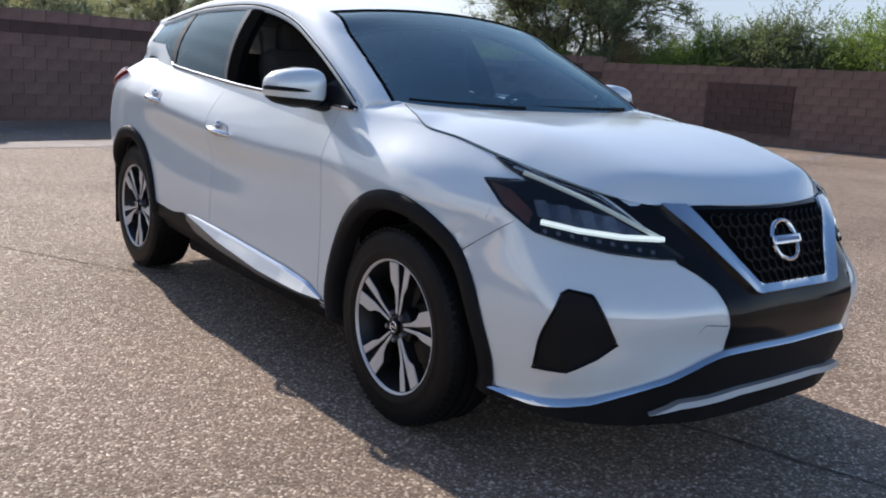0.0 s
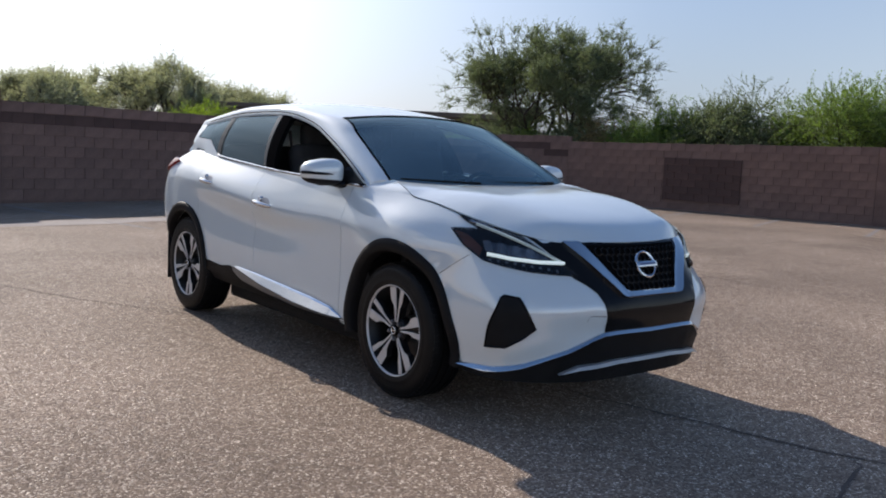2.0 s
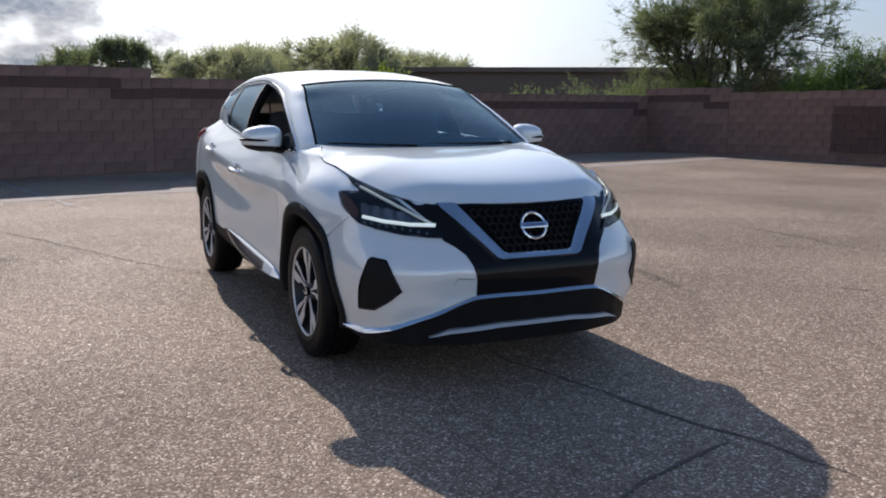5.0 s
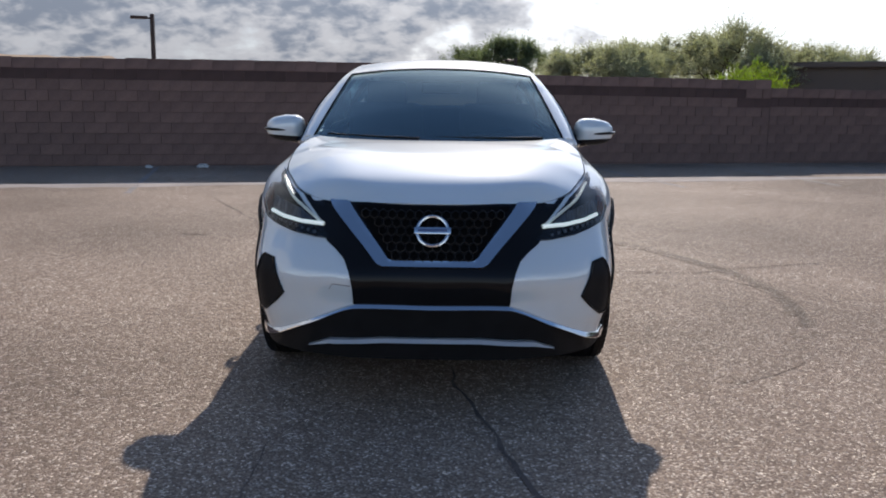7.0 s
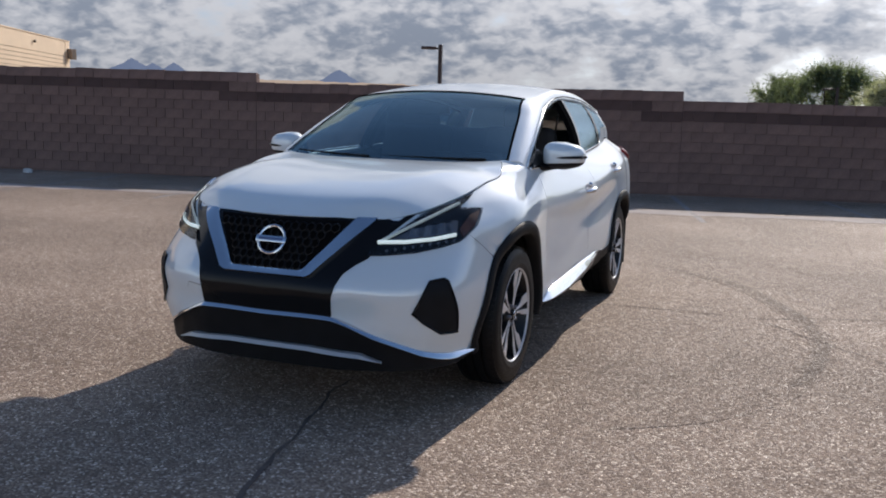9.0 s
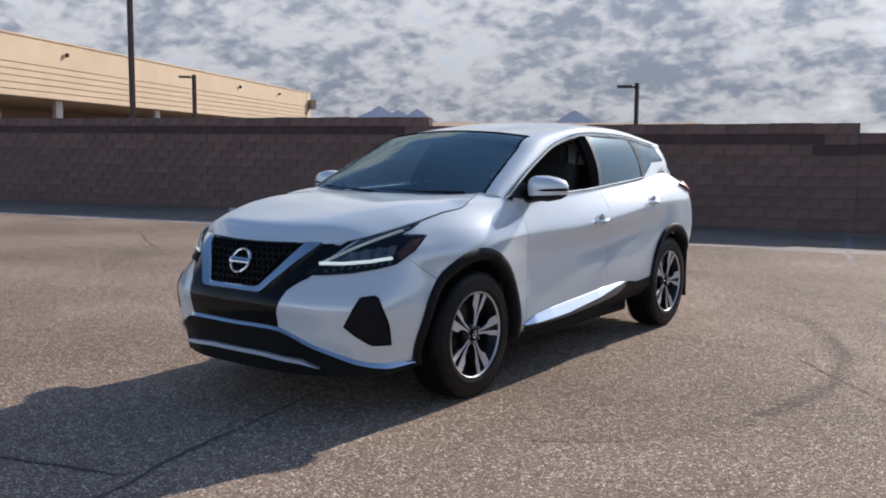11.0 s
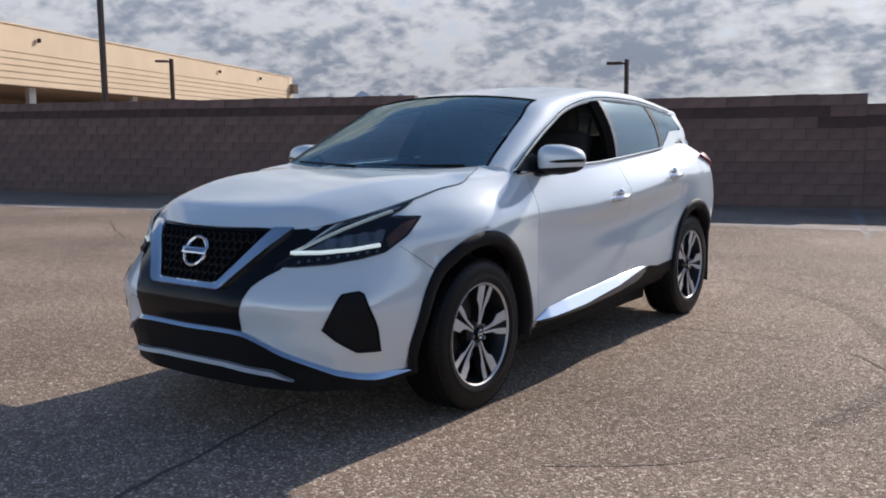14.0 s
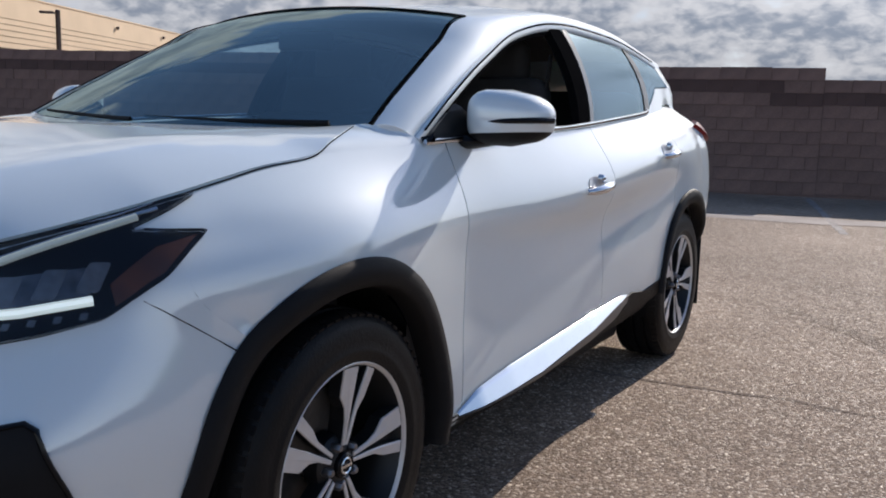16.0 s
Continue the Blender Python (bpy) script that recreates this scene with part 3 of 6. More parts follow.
def mountains():
    bm = bmesh.new()
    rng = random.Random(4)
    peaks = [(-60.1, 1.45, 9), (-46.5, 1.65, 4), (-40.65, 3.0, 2.1), (-39.45, 2.8, 2.0), (-38.25, 2.88, 1.6), (-33.4, 1.75, 2.2), (-28.25, 2.82, 1.9), (-22.8, 1.3, 3.0), (-13.5, 1.0, 6)]
    R, rows = 2300.0, []
    for i in range(751):
        az = -75 + i * 0.12
        e = max(top - abs(az - c) / w for c, top, w in peaks)
        e = max(0.4, e + 0.10 * noise.noise((az * 0.9, 0, 3)) + 0.07 * noise.noise((az * 3.1, 1, 0)) + 0.03 * noise.noise((az * 8.0, 2, 0)))
        a = radians(az)
        x, y = math.sin(a), math.cos(a)
        z = math.tan(radians(e)) * R
        rows.append([bm.verts.new((x * (R - k * 500), y * (R - k * 500), z * (1 - k) - 3)) for k in (0, 0.35, 0.7, 1.0)])
    for r, q in zip(rows, rows[1:]):
        for j in range(3):
            bm.faces.new((r[j], q[j], q[j + 1], r[j + 1]))
    tagged(link("mountains", bm, ROCK_GLOW, smooth=True, sharp=0), "hazy blue distant desert mountains", "mountains", kind="structure")


def dusty_ridge():
    """Low pale desert rise at the foot of the mountains."""
    bm = bmesh.new()
    R, rows = 900.0, []
    for i in range(181):
        az = -40 + i * 0.12
        e = 2.09 + 0.10 * noise.noise((az * 0.45, 5, 0)) + 0.05 * noise.noise((az * 1.7, 6, 0)) - 0.5 * max(0, abs(az + 29.5) - 8.5) ** 2
        a = radians(az)
        rows.append([bm.verts.new((math.sin(a) * (R - k * 160), math.cos(a) * (R - k * 160), math.tan(radians(max(0.2, e))) * R * (1 - k) - 2 + 1.4)) for k in (0, 0.5, 1.0)])
    for r, q in zip(rows, rows[1:]):
        for j in range(2):
            bm.faces.new((r[j], q[j], q[j + 1], r[j + 1]))
    tagged(link("dusty_ridge", bm, RIDGE_GLOW, smooth=True, sharp=0), "low pale tan desert ridge in the haze", "ridge", kind="structure")


mountains()
dusty_ridge()


def leaves(points, size, seed, mat, name, parent, flat=0.5):
    """Many small leaves round the given points, as one mesh."""
    rng = np.random.default_rng(seed)
    n = len(points)
    a = rng.normal(size=(n, 3))
    a /= np.linalg.norm(a, axis=1, keepdims=True)
    b = np.cross(a, rng.normal(size=(n, 3)))
    b /= np.linalg.norm(b, axis=1, keepdims=True)
    s = size * rng.uniform(0.6, 1.4, (n, 1))
    c = np.asarray(points)
    V = np.stack([c - a * s, c + b * s * flat, c + a * s, c - b * s * flat], 1).reshape(-1, 3)
    me = bpy.data.meshes.new(name)
    me.from_pydata(V.tolist(), [], [(4 * i, 4 * i + 1, 4 * i + 2, 4 * i + 3) for i in range(n)])
    me.materials.append(mat)
    ob = new(name, me)
    ob.parent = parent
    return ob


def sprays(bases, ways, length, per, rng, droop=0.15, scatter=0.022):
    """Leaf places along fine curved twigs that start at bases and run along ways; also the twigs, as thin blades."""
    n = len(bases)
    L = length * rng.uniform(0.5, 1.25, (n, 1, 1))
    d = ways / (np.linalg.norm(ways, axis=1, keepdims=True) + 1e-9)
    t = np.linspace(0.12, 1.0, per)[None, :, None]
    bend = rng.normal(size=(n, 1, 3)) * 0.22
    bend[:, :, 2] -= droop
    run = lambda u: bases[:, None] + d[:, None] * L * u + bend * L * u * u
    P = run(t) + rng.normal(size=(n, per, 3)) * scatter * (1.25 - 0.6 * t)
    side = np.cross(d, rng.normal(size=(n, 3)))
    side = side / (np.linalg.norm(side, axis=1, keepdims=True) + 1e-9) * 0.006
    a, b, c = (run(np.full((1, 1, 1), u))[:, 0] for u in (0.0, 0.5, 0.95))
    V = np.stack([a - side, a + side, b + side * 0.7, b - side * 0.7, c], 1).reshape(-1, 3)
    F = [f for i in range(n) for f in ((5 * i, 5 * i + 1, 5 * i + 2, 5 * i + 3), (5 * i + 3, 5 * i + 2, 5 * i + 4))]
    return P.reshape(-1, 3), V, F


def twigs(V, F, parent):
    me = bpy.data.meshes.new("brushwood")
    me.from_pydata(V.tolist(), [], F)
    me.materials.append(BARK)
    ob = new("brushwood", me)
    ob.parent = parent
    ob["kind"] = "stuff"


def tree(x, y, height, spread, mat, label, seed, trunk=0.16, leaf=0.075, per_tip=70, low=0.25, tips_depth=5, stems=3, blob=0.55, lobes=(), full=13):
    """Forked trunk and limbs with leaves round the twigs."""
    rng = random.Random(seed)
    t = tagged(new("tree"), label, "tree")
    t.location = (x, y, 0)
    limbs, ends = [], []

    def grow(p, d, length, r, depth):
        q = p
        pts, rad = [p.copy()], [r]
        for k in range(3):
            d = (d + Vector((rng.uniform(-1, 1), rng.uniform(-1, 1), rng.uniform(-0.4, 0.6))) * 0.16).normalized()
            q = q + d * length / 3
            pts.append(q.copy()), rad.append(r * (1 - 0.12 * (k + 1)))
        limbs.append((pts, rad, depth))
        if depth >= 1:
            ends.append((q, depth))
        if depth == tips_depth:
            return
        for k in range(rng.choice((2, 2, 3))):
            a = Vector((rng.uniform(-1, 1), rng.uniform(-1, 1), rng.uniform(-0.25, 0.75)))
            grow(q, (d * 0.85 + a * 0.75).normalized(), length * rng.uniform(0.66, 0.86), r * 0.62, depth + 1)

    first = height * low
    for k in range(stems):
        a = 2 * math.pi * k / stems + rng.uniform(-0.5, 0.5)
        lean = 0.42 * spread / height
        grow(Vector((0.12 * math.cos(a), 0.12 * math.sin(a), -0.05)), Vector((lean * math.cos(a), lean * math.sin(a), 0.9)).normalized(), first * 1.25, trunk, 0)
    top = max(q.z for q, _ in ends)
    wide = max(math.hypot(q.x, q.y) for q, _ in ends)
    kz, kx = (height - 0.2) / top, spread / 2 / wide
    fit = lambda v: Vector((v.x * (kx if v.z > 0.3 else 1), v.y * (kx if v.z > 0.3 else 1), v.z * kz))
    bm = bmesh.new()
    for pts, rad, depth in limbs:
        if depth < tips_depth:
            bm = merge(bm, tube([fit(p) for p in pts], rad, 7 if depth < 2 else 5))
    g = np.random.default_rng(seed)
    bases, ways = [], []
    shoots = bmesh.new()
    tips = [fit(q) for q, depth in ends if depth < tips_depth]
    for cx, cy, cz, rx, rz, count in lobes:                      # side shoots that round out the crown
        for _ in range(count):
            u = g.normal(size=3)
            u /= np.linalg.norm(u)
            k = g.uniform(0.25, 1.0) ** 0.5
            q = Vector((cx + u[0] * rx * k, cy + u[1] * rx * k, cz + u[2] * rz * k))
            near = min(tips, key=lambda p: (p - q).length + max(0.0, p.z - q.z))
            mid = near.lerp(q, 0.5) + Vector((0, 0, 0.12))
            shoots = merge(shoots, tube([near, mid, q], [0.018, 0.012, 0.006], 4))
            bases.append(np.repeat(np.array([q]), full, 0))
            ways.append(np.array([u * 0.75 + np.array([0, 0, 0.25])]) + g.normal(size=(full, 3)) * 0.5)
    part("trunk", bm, BARK, t, "dark forked trunk and limbs")
    if lobes:
        part("brushwood", shoots, BARK, t)["kind"] = "stuff"
    else:
        shoots.free()
    for q, depth in ends:
        f = fit(q)
        k = max(3, (per_tip if depth >= 4 else per_tip // 3) // 14)
        out = np.array([f.x, f.y, (f.z - height * 0.4) * 1.2])
        out /= np.linalg.norm(out) + 1e-6
        bases.append(np.array([f]) + g.normal(size=(k, 3)) * 0.10 * blob)
        ways.append(out * 0.8 + np.array([0, 0, 0.3]) + g.normal(size=(k, 3)) * 0.55)
    P, V, F = sprays(np.concatenate(bases), np.concatenate(ways), blob * 1.0, 14, g)
    twigs(V, F, t)
    leaves(P, leaf, seed, mat, "crown", t, 0.42)["kind"] = "stuff"
    return t


def bush(x, y, height, spread, mat, label, seed, count=5200, leaf=0.075, lobes=13):
    """Dense shrub: stems inside lobes of small leaves with an uneven outline."""
    rng = np.random.default_rng(seed)
    t = tagged(new("bush"), label, "bush")
    t.location = (x, y, 0)
    bm = bmesh.new()
    centres = []
    for k in range(lobes):
        a = rng.uniform(0, 2 * math.pi)
        r = spread / 2 * math.sqrt(rng.uniform(0, 0.75))
        c = np.array([r * math.cos(a), r * math.sin(a), height * rng.uniform(0.34, 0.80) * (1 - 0.35 * (2 * r / spread) ** 2)])
        centres.append((c, spread * rng.uniform(0.19, 0.28), height * rng.uniform(0.18, 0.26)))
        bm = merge(bm, tube([(0.05 * math.cos(a), 0.05 * math.sin(a), -0.03), tuple(c * np.array([0.5, 0.5, 0.55])), tuple(c)], [0.05, 0.035, 0.015], 5))
    part("stems", bm, BARK, t)
    bases, ways = [], []
    for c, rx, rz in centres:
        k = count // lobes // 14
        u = rng.normal(size=(k, 3))
        u /= np.linalg.norm(u, axis=1, keepdims=True)
        rad = rng.uniform(0.15, 1.0, (k, 1)) * (1 + 0.22 * np.sin(u[:, :1] * 7 + c[0]) * np.cos(u[:, 1:2] * 6))
        bases.append(c + u * rad * np.array([rx, rx, rz]))
        ways.append(u * 0.8 + np.array([0, 0, 0.35]) + rng.normal(size=(k, 3)) * 0.45)
    P, V, F = sprays(np.concatenate(bases), np.concatenate(ways), 0.30 + 0.05 * height, 14, rng, 0.22)
    tall = rng.integers(0, len(centres), 30)                     # loose shoots above the rest
    Q, V2, F2 = sprays(np.array([centres[k][0] + np.array([0, 0, centres[k][2] * 0.7]) for k in tall]), rng.normal(size=(30, 3)) * 0.45 + np.array([0, 0, 1.0]), 0.2 * height, 40, rng, 0.1, 0.05)
    twigs(np.concatenate([V, V2]), F + [tuple(i + len(V) for i in f) for f in F2], t)
    P = np.concatenate([P, Q])
    leaves(P[P[:, 2] > 0.1], leaf, seed, mat, "foliage", t, 0.42)["kind"] = "stuff"
    return t


def planting():
    tree(21.33, 21.08, 6.25, 8.0, LEAF_OLIVE, "large olive-green desert tree with forked trunk", 11, trunk=0.15, leaf=0.030, per_tip=230, stems=7, low=0.09, blob=0.56,
         lobes=((-1.07, 0.98, 3.9, 2.65, 2.45, 190), (1.7, -1.55, 3.75, 1.95, 2.5, 130), (0.2, -0.2, 2.1, 2.75, 0.8, 60)))
    # trees behind the rear wall
    tree(3.87, 60.5, 5.04, 8.6, LEAF_OLIVE, "dark olive desert tree behind the wall", 21, leaf=0.05, per_tip=230, blob=0.9, full=34, lobes=((-0.6, 0, 3.0, 4.2, 1.75, 120),))
    tree(13.33, 58.7, 4.68, 8.1, LEAF_GREY, "pale grey-green desert tree behind the wall", 22, leaf=0.05, per_tip=220, blob=0.9, full=34, lobes=((0, 0, 2.9, 3.9, 1.6, 90),))
    tree(15.56, 46.9, 5.29, 9.4, LEAF_GREY, "pale grey-green desert tree behind the wall", 23, leaf=0.048, per_tip=230, blob=0.9, full=34, lobes=((0, 0, 3.2, 4.6, 1.8, 110),))
    tree(22.3, 48.4, 4.25, 6.3, LEAF_GREY, "pale grey-green desert tree behind the wall", 24, leaf=0.048, per_tip=220, blob=0.85, full=34, lobes=((0, 0, 2.6, 3.0, 1.4, 70),))
    tree(8.68, 46.1, 4.23, 7.2, LEAF_GREY, "pale grey-green desert tree behind the wall", 25, leaf=0.048, per_tip=220, blob=0.85, full=34, lobes=((0, 0, 2.6, 3.5, 1.4, 80),))
    bush(12.89, 34.8, 3.38, 3.2, LEAF_LIME, "bright lime-green shrub behind the wall", 31, 22000, 0.036)
    bush(20.37, 31.5, 2.76, 4.0, LEAF_OLIVE, "olive shrub by the far house", 32, 18000, 0.036)
    # shrubs behind the side wall
    for i, (az, r, h, w, mat, lab) in enumerate((
            (41.5, 33.5, 2.5, 3.6, LEAF_OLIVE, "olive shrub under the large tree"), (44.2, 33.5, 2.42, 3.4, LEAF_GREEN, "green shrub under the large tree"), (46.6, 32.6, 2.71, 3.2, LEAF_OLIVE, "olive shrub behind the side wall"), (48.9, 31.6, 2.65, 2.8, LEAF_DRY, "dry brown shrub behind the side wall"), (50.9, 30.7, 2.95, 2.6, LEAF_GREEN, "green shrub behind the side wall"),
            (52.7, 30.7, 3.38, 2.8, LEAF_GREEN, "green shrub behind the side wall"), (54.8, 30.7, 3.48, 2.6, LEAF_OLIVE, "olive shrub behind the side wall"), (57.4, 30.2, 4.16, 3.6, LEAF_OLIVE, "tall olive-green shrub behind the side wall"),
            (59.4, 30.7, 3.36, 1.8, LEAF_GREY, "thin grey-green shrub behind the side wall"), (62.8, 28.9, 4.52, 4.4, LEAF_GREEN, "large bright green shrub behind the side wall"), (66.8, 28.8, 4.36, 4.0, LEAF_GREEN, "large bright green shrub behind the side wall"))):
        a = radians(az)
        bush(-3.7 + r * math.sin(a), -4.0 + r * math.cos(a), h * 0.96, w * 1.04, mat, lab, 60 + i, 62000, 0.031, 17)


planting()

# ---- the car ----
from mathutils import geometry
from mathutils.bvhtree import BVHTree

# feature lines of one side, front centre to rear centre, from the bottom up
ROCKER = [(0, -0.93, 0.235), (0.32, -0.915, 0.235), (0.55, -0.83, 0.235), (0.685, -0.71, 0.235), (0.75, -0.57, 0.24), (0.785, -0.16, 0.26), (0.8, 0, 0.27), (0.8, 0.6, 0.27),
          (0.8, 1.15, 0.28), (0.8, 1.7, 0.29), (0.8, 2.2, 0.3), (0.8, 2.68, 0.32), (0.79, 3.2, 0.36), (0.62, 3.55, 0.38), (0, 3.72, 0.38)]
LOWER_TRIM = [(0, -0.985, 0.475), (0.32, -0.975, 0.475), (0.5, -0.895, 0.395), (0.655, -0.765, 0.315), (0.738, -0.62, 0.283), (0.846, -0.16, 0.29), (0.862, 0, 0.3), (0.846, 0.6, 0.335),
              (0.85, 1.15, 0.36), (0.857, 1.7, 0.39), (0.862, 2.2, 0.425), (0.86, 2.68, 0.43), (0.85, 3.2, 0.45), (0.68, 3.6, 0.47), (0, 3.82, 0.47)]
WAIST = [(0, -1.0, 0.6), (0.31, -0.99, 0.6), (0.536, -0.908, 0.57), (0.688, -0.789, 0.56), (0.788, -0.645, 0.55), (0.868, -0.16, 0.57), (0.88, 0, 0.6), (0.846, 0.6, 0.58),
         (0.853, 1.15, 0.58), (0.863, 1.7, 0.6), (0.869, 2.2, 0.62), (0.868, 2.68, 0.64), (0.872, 3.2, 0.66), (0.73, 3.62, 0.66), (0, 3.86, 0.66)]
FLANK = [(0, -0.922, 0.745), (0.31, -0.902, 0.745), (0.47, -0.83, 0.755), (0.625, -0.7, 0.775), (0.735, -0.555, 0.8), (0.8, -0.4, 0.81), (0.886, 0, 0.8), (0.848, 0.6, 0.78),
         (0.848, 1.15, 0.77), (0.851, 1.7, 0.78), (0.858, 2.2, 0.82), (0.868, 2.68, 0.86), (0.87, 3.2, 0.87), (0.75, 3.62, 0.88), (0, 3.88, 0.88)]
SHOULDER = [(0, -0.872, 0.85), (0.31, -0.84, 0.85), (0.465, -0.765, 0.855), (0.61, -0.66, 0.875), (0.7, -0.485, 0.905), (0.76, -0.335, 0.922), (0.848, 0, 0.93), (0.848, 0.6, 0.905),
            (0.876, 1.15, 0.905), (0.892, 1.7, 0.945), (0.887, 2.2, 0.995), (0.868, 2.68, 1.04), (0.83, 3.2, 1.085), (0.72, 3.55, 1.1), (0, 3.82, 1.1)]
BELT = [(0, -0.852, 0.89), (0.31, -0.806, 0.888), (0.455, -0.742, 0.885), (0.578, -0.645, 0.913), (0.655, -0.46, 0.955), (0.698, -0.315, 0.99), (0.722, 0, 1.045), (0.772, 0.6, 1.083),
        (0.79, 1.15, 1.115), (0.778, 1.7, 1.143), (0.75, 2.2, 1.17), (0.715, 2.68, 1.197), (0.67, 3.2, 1.23), (0.58, 3.5, 1.22), (0, 3.74, 1.22)]
LINES = [ROCKER, LOWER_TRIM, WAIST, FLANK, SHOULDER, BELT]
# upper edge of the side windows, and the inner edge of pillar and roof rail
WINDOW_TOP = [(0.748, 0.48, 1.086), (0.722, 0.70, 1.205), (0.680, 0.98, 1.328), (0.622, 1.34, 1.447), (0.588, 1.78, 1.515), (0.575, 2.4, 1.515), (0.570, 2.9, 1.482), (0.567, 3.42, 1.42)]
RAIL = [(0.680, 0.375, 1.12), (0.638, 0.62, 1.245), (0.594, 0.87, 1.37), (0.55, 1.125, 1.482), (0.520, 1.8, 1.572), (0.512, 2.4, 1.575), (0.508, 2.9, 1.54), (0.50, 3.42, 1.475)]
ROOF_MID = [(0, 1.06, 1.522), (0, 1.7, 1.605), (0, 2.4, 1.615), (0, 2.9, 1.585), (0, 3.45, 1.515)]
HUB, AXLE_F, AXLE_R = 0.355, 0.0, 2.99


def body(s, v):
    """Points of the painted shell: s runs round the car, v up it."""
    s, v = np.asarray(s, float), np.asarray(v, float)
    levels = np.stack([line_at(k, s) for k in range(6)])          # 6, n, 3
    return np.stack([spline(levels[:, i], v) for i in range(len(s))])


def line_at(k, s):
    """Feature line k at the stations s, level across the middle of the car."""
    p = np.array(LINES[k], float)
    flip = np.array([-1, 1, 1])
    full = np.vstack([p[1] * flip, p, p[-2] * flip])
    u = np.asarray(s, float) + 1
    if k > 1:
        return spline(full, u)
    chord = np.stack([np.interp(u, np.arange(len(full)), full[:, i]) for i in range(3)], 1)
    return 0.45 * spline(full, u) + 0.55 * chord


def panel(s0, s1, v0, v1, step=12, vstep=7):
    ns, nv = max(2, int((s1 - s0) * step) + 1), max(2, int((v1 - v0) * vstep) + 1)
    return body(np.linspace(s0, s1, ns), np.linspace(v0, v1, nv))


def arch_cut(bm, yc, zc, r, sy=1.0):
    """Cuts a wheel opening out of a panel and draws its border onto the circle."""
    def rad(c):
        return math.hypot((c.y - yc) / (sy if (c.y > yc) == (yc < 1) else 0.975), c.z - zc)

    gone = [f for f in bm.faces if rad(f.calc_center_median()) < r]
    if not gone:
        return bm
    rim = {v for f in gone for v in f.verts}
    bmesh.ops.delete(bm, geom=gone, context="FACES")
    for v in rim:
        if v.is_valid and v.link_faces:
            k = r / rad(v.co)
            if 0.85 < k < 1.15:
                v.co.y, v.co.z = yc + (v.co.y - yc) * k, zc + (v.co.z - zc) * k
    return bm


def bvh_of(*grids):
    verts, faces = [], []
    for P in grids:
        n, m = P.shape[:2]
        o = len(verts)
        verts += [Vector(p) for p in P.reshape(-1, 3)]
        faces += [(o + i * m + j, o + (i + 1) * m + j, o + (i + 1) * m + j + 1, o + i * m + j + 1) for i in range(n - 1) for j in range(m - 1)]
    return BVHTree.FromPolygons(verts, faces)


def whole(P):
    """Left half grid made into the whole, right to left."""
    return np.concatenate([(P * np.array([-1, 1, 1]))[::-1], P[1:]])


CORNER_LINE = [tuple(line_at(5, np.array([6.05]))[0]), (0.706, 0.13, 1.080), (0.670, 0.26, 1.107), (0.635, 0.350, 1.119)]

EDGE_POINTS = [tuple(p) for p in line_at(5, np.linspace(2.1, 6.05, 12))] + CORNER_LINE[1:]


def hood_edge(r):
    """Side edge of the hood: along the fender, then inwards to the windshield."""
    u = r / 0.82 * 11 if r < 0.82 else 11 + (r - 0.82) / 0.18 * 3
    return spline(EDGE_POINTS, np.array([u]))[0]


def hood_grid(nr=40, nq=24):
    rows = []
    for r in np.linspace(0, 1, nr):
        e = hood_edge(r)
        c = spline([(0, -0.862, 0.890), (0, -0.715, 0.982), (0, -0.37, 1.056), (0, 0.0, 1.092), (0, 0.235, 1.103)], np.array([r * 4]))[0]
        q = np.linspace(0, 1, nq)[:, None]
        row = c + (e - c) * np.concatenate([q, q**2.0, q**3.8], 1)
        row[:, 2] += 0.017 * np.exp(-((q[:, 0] - 0.74) / 0.24) ** 2) * min(1, 5 * r) * min(1, 3 * (1 - r))
        rows.append(row)
    return whole(np.array(rows).transpose(1, 0, 2))


car = tagged(new("car"), "white midsize crossover car with chrome trim and open front windows", "car")
SHELL = whole(body(np.linspace(0, 14, 241), np.linspace(0, 5, 46)))
SHELL_TREE = bvh_of(SHELL, hood_grid())

GRID = {}


def belt_at(y):
    """Belt line and window top at a length y."""
    if "b" not in GRID:
        s = np.linspace(6.2, 13, 220)
        GRID["b"], GRID["t"] = line_at(5, s), spline(WINDOW_TOP, np.linspace(0, 7, 200))
    b, t = GRID["b"], GRID["t"]
    return (np.array([np.interp(y, b[:, 1], b[:, 0]), y, np.interp(y, b[:, 1], b[:, 2])]),
            np.array([np.interp(y, t[:, 1], t[:, 0]), y, np.interp(y, t[:, 1], t[:, 2])]))


def side_glazing(n=80, m=10):
    rows = []
    for y in np.linspace(0.46, 3.42, n):
        b, t = belt_at(y)
        f = np.linspace(-0.1, 1.08, m)[:, None]
        row = b * (1 - f) + t * f
        row[:, 0] += 0.03 * np.clip(4 * f[:, 0] * (1 - f[:, 0]), 0, 1)
        rows.append(row)
    return np.array(rows)


SIDE_TREE = bvh_of(side_glazing())


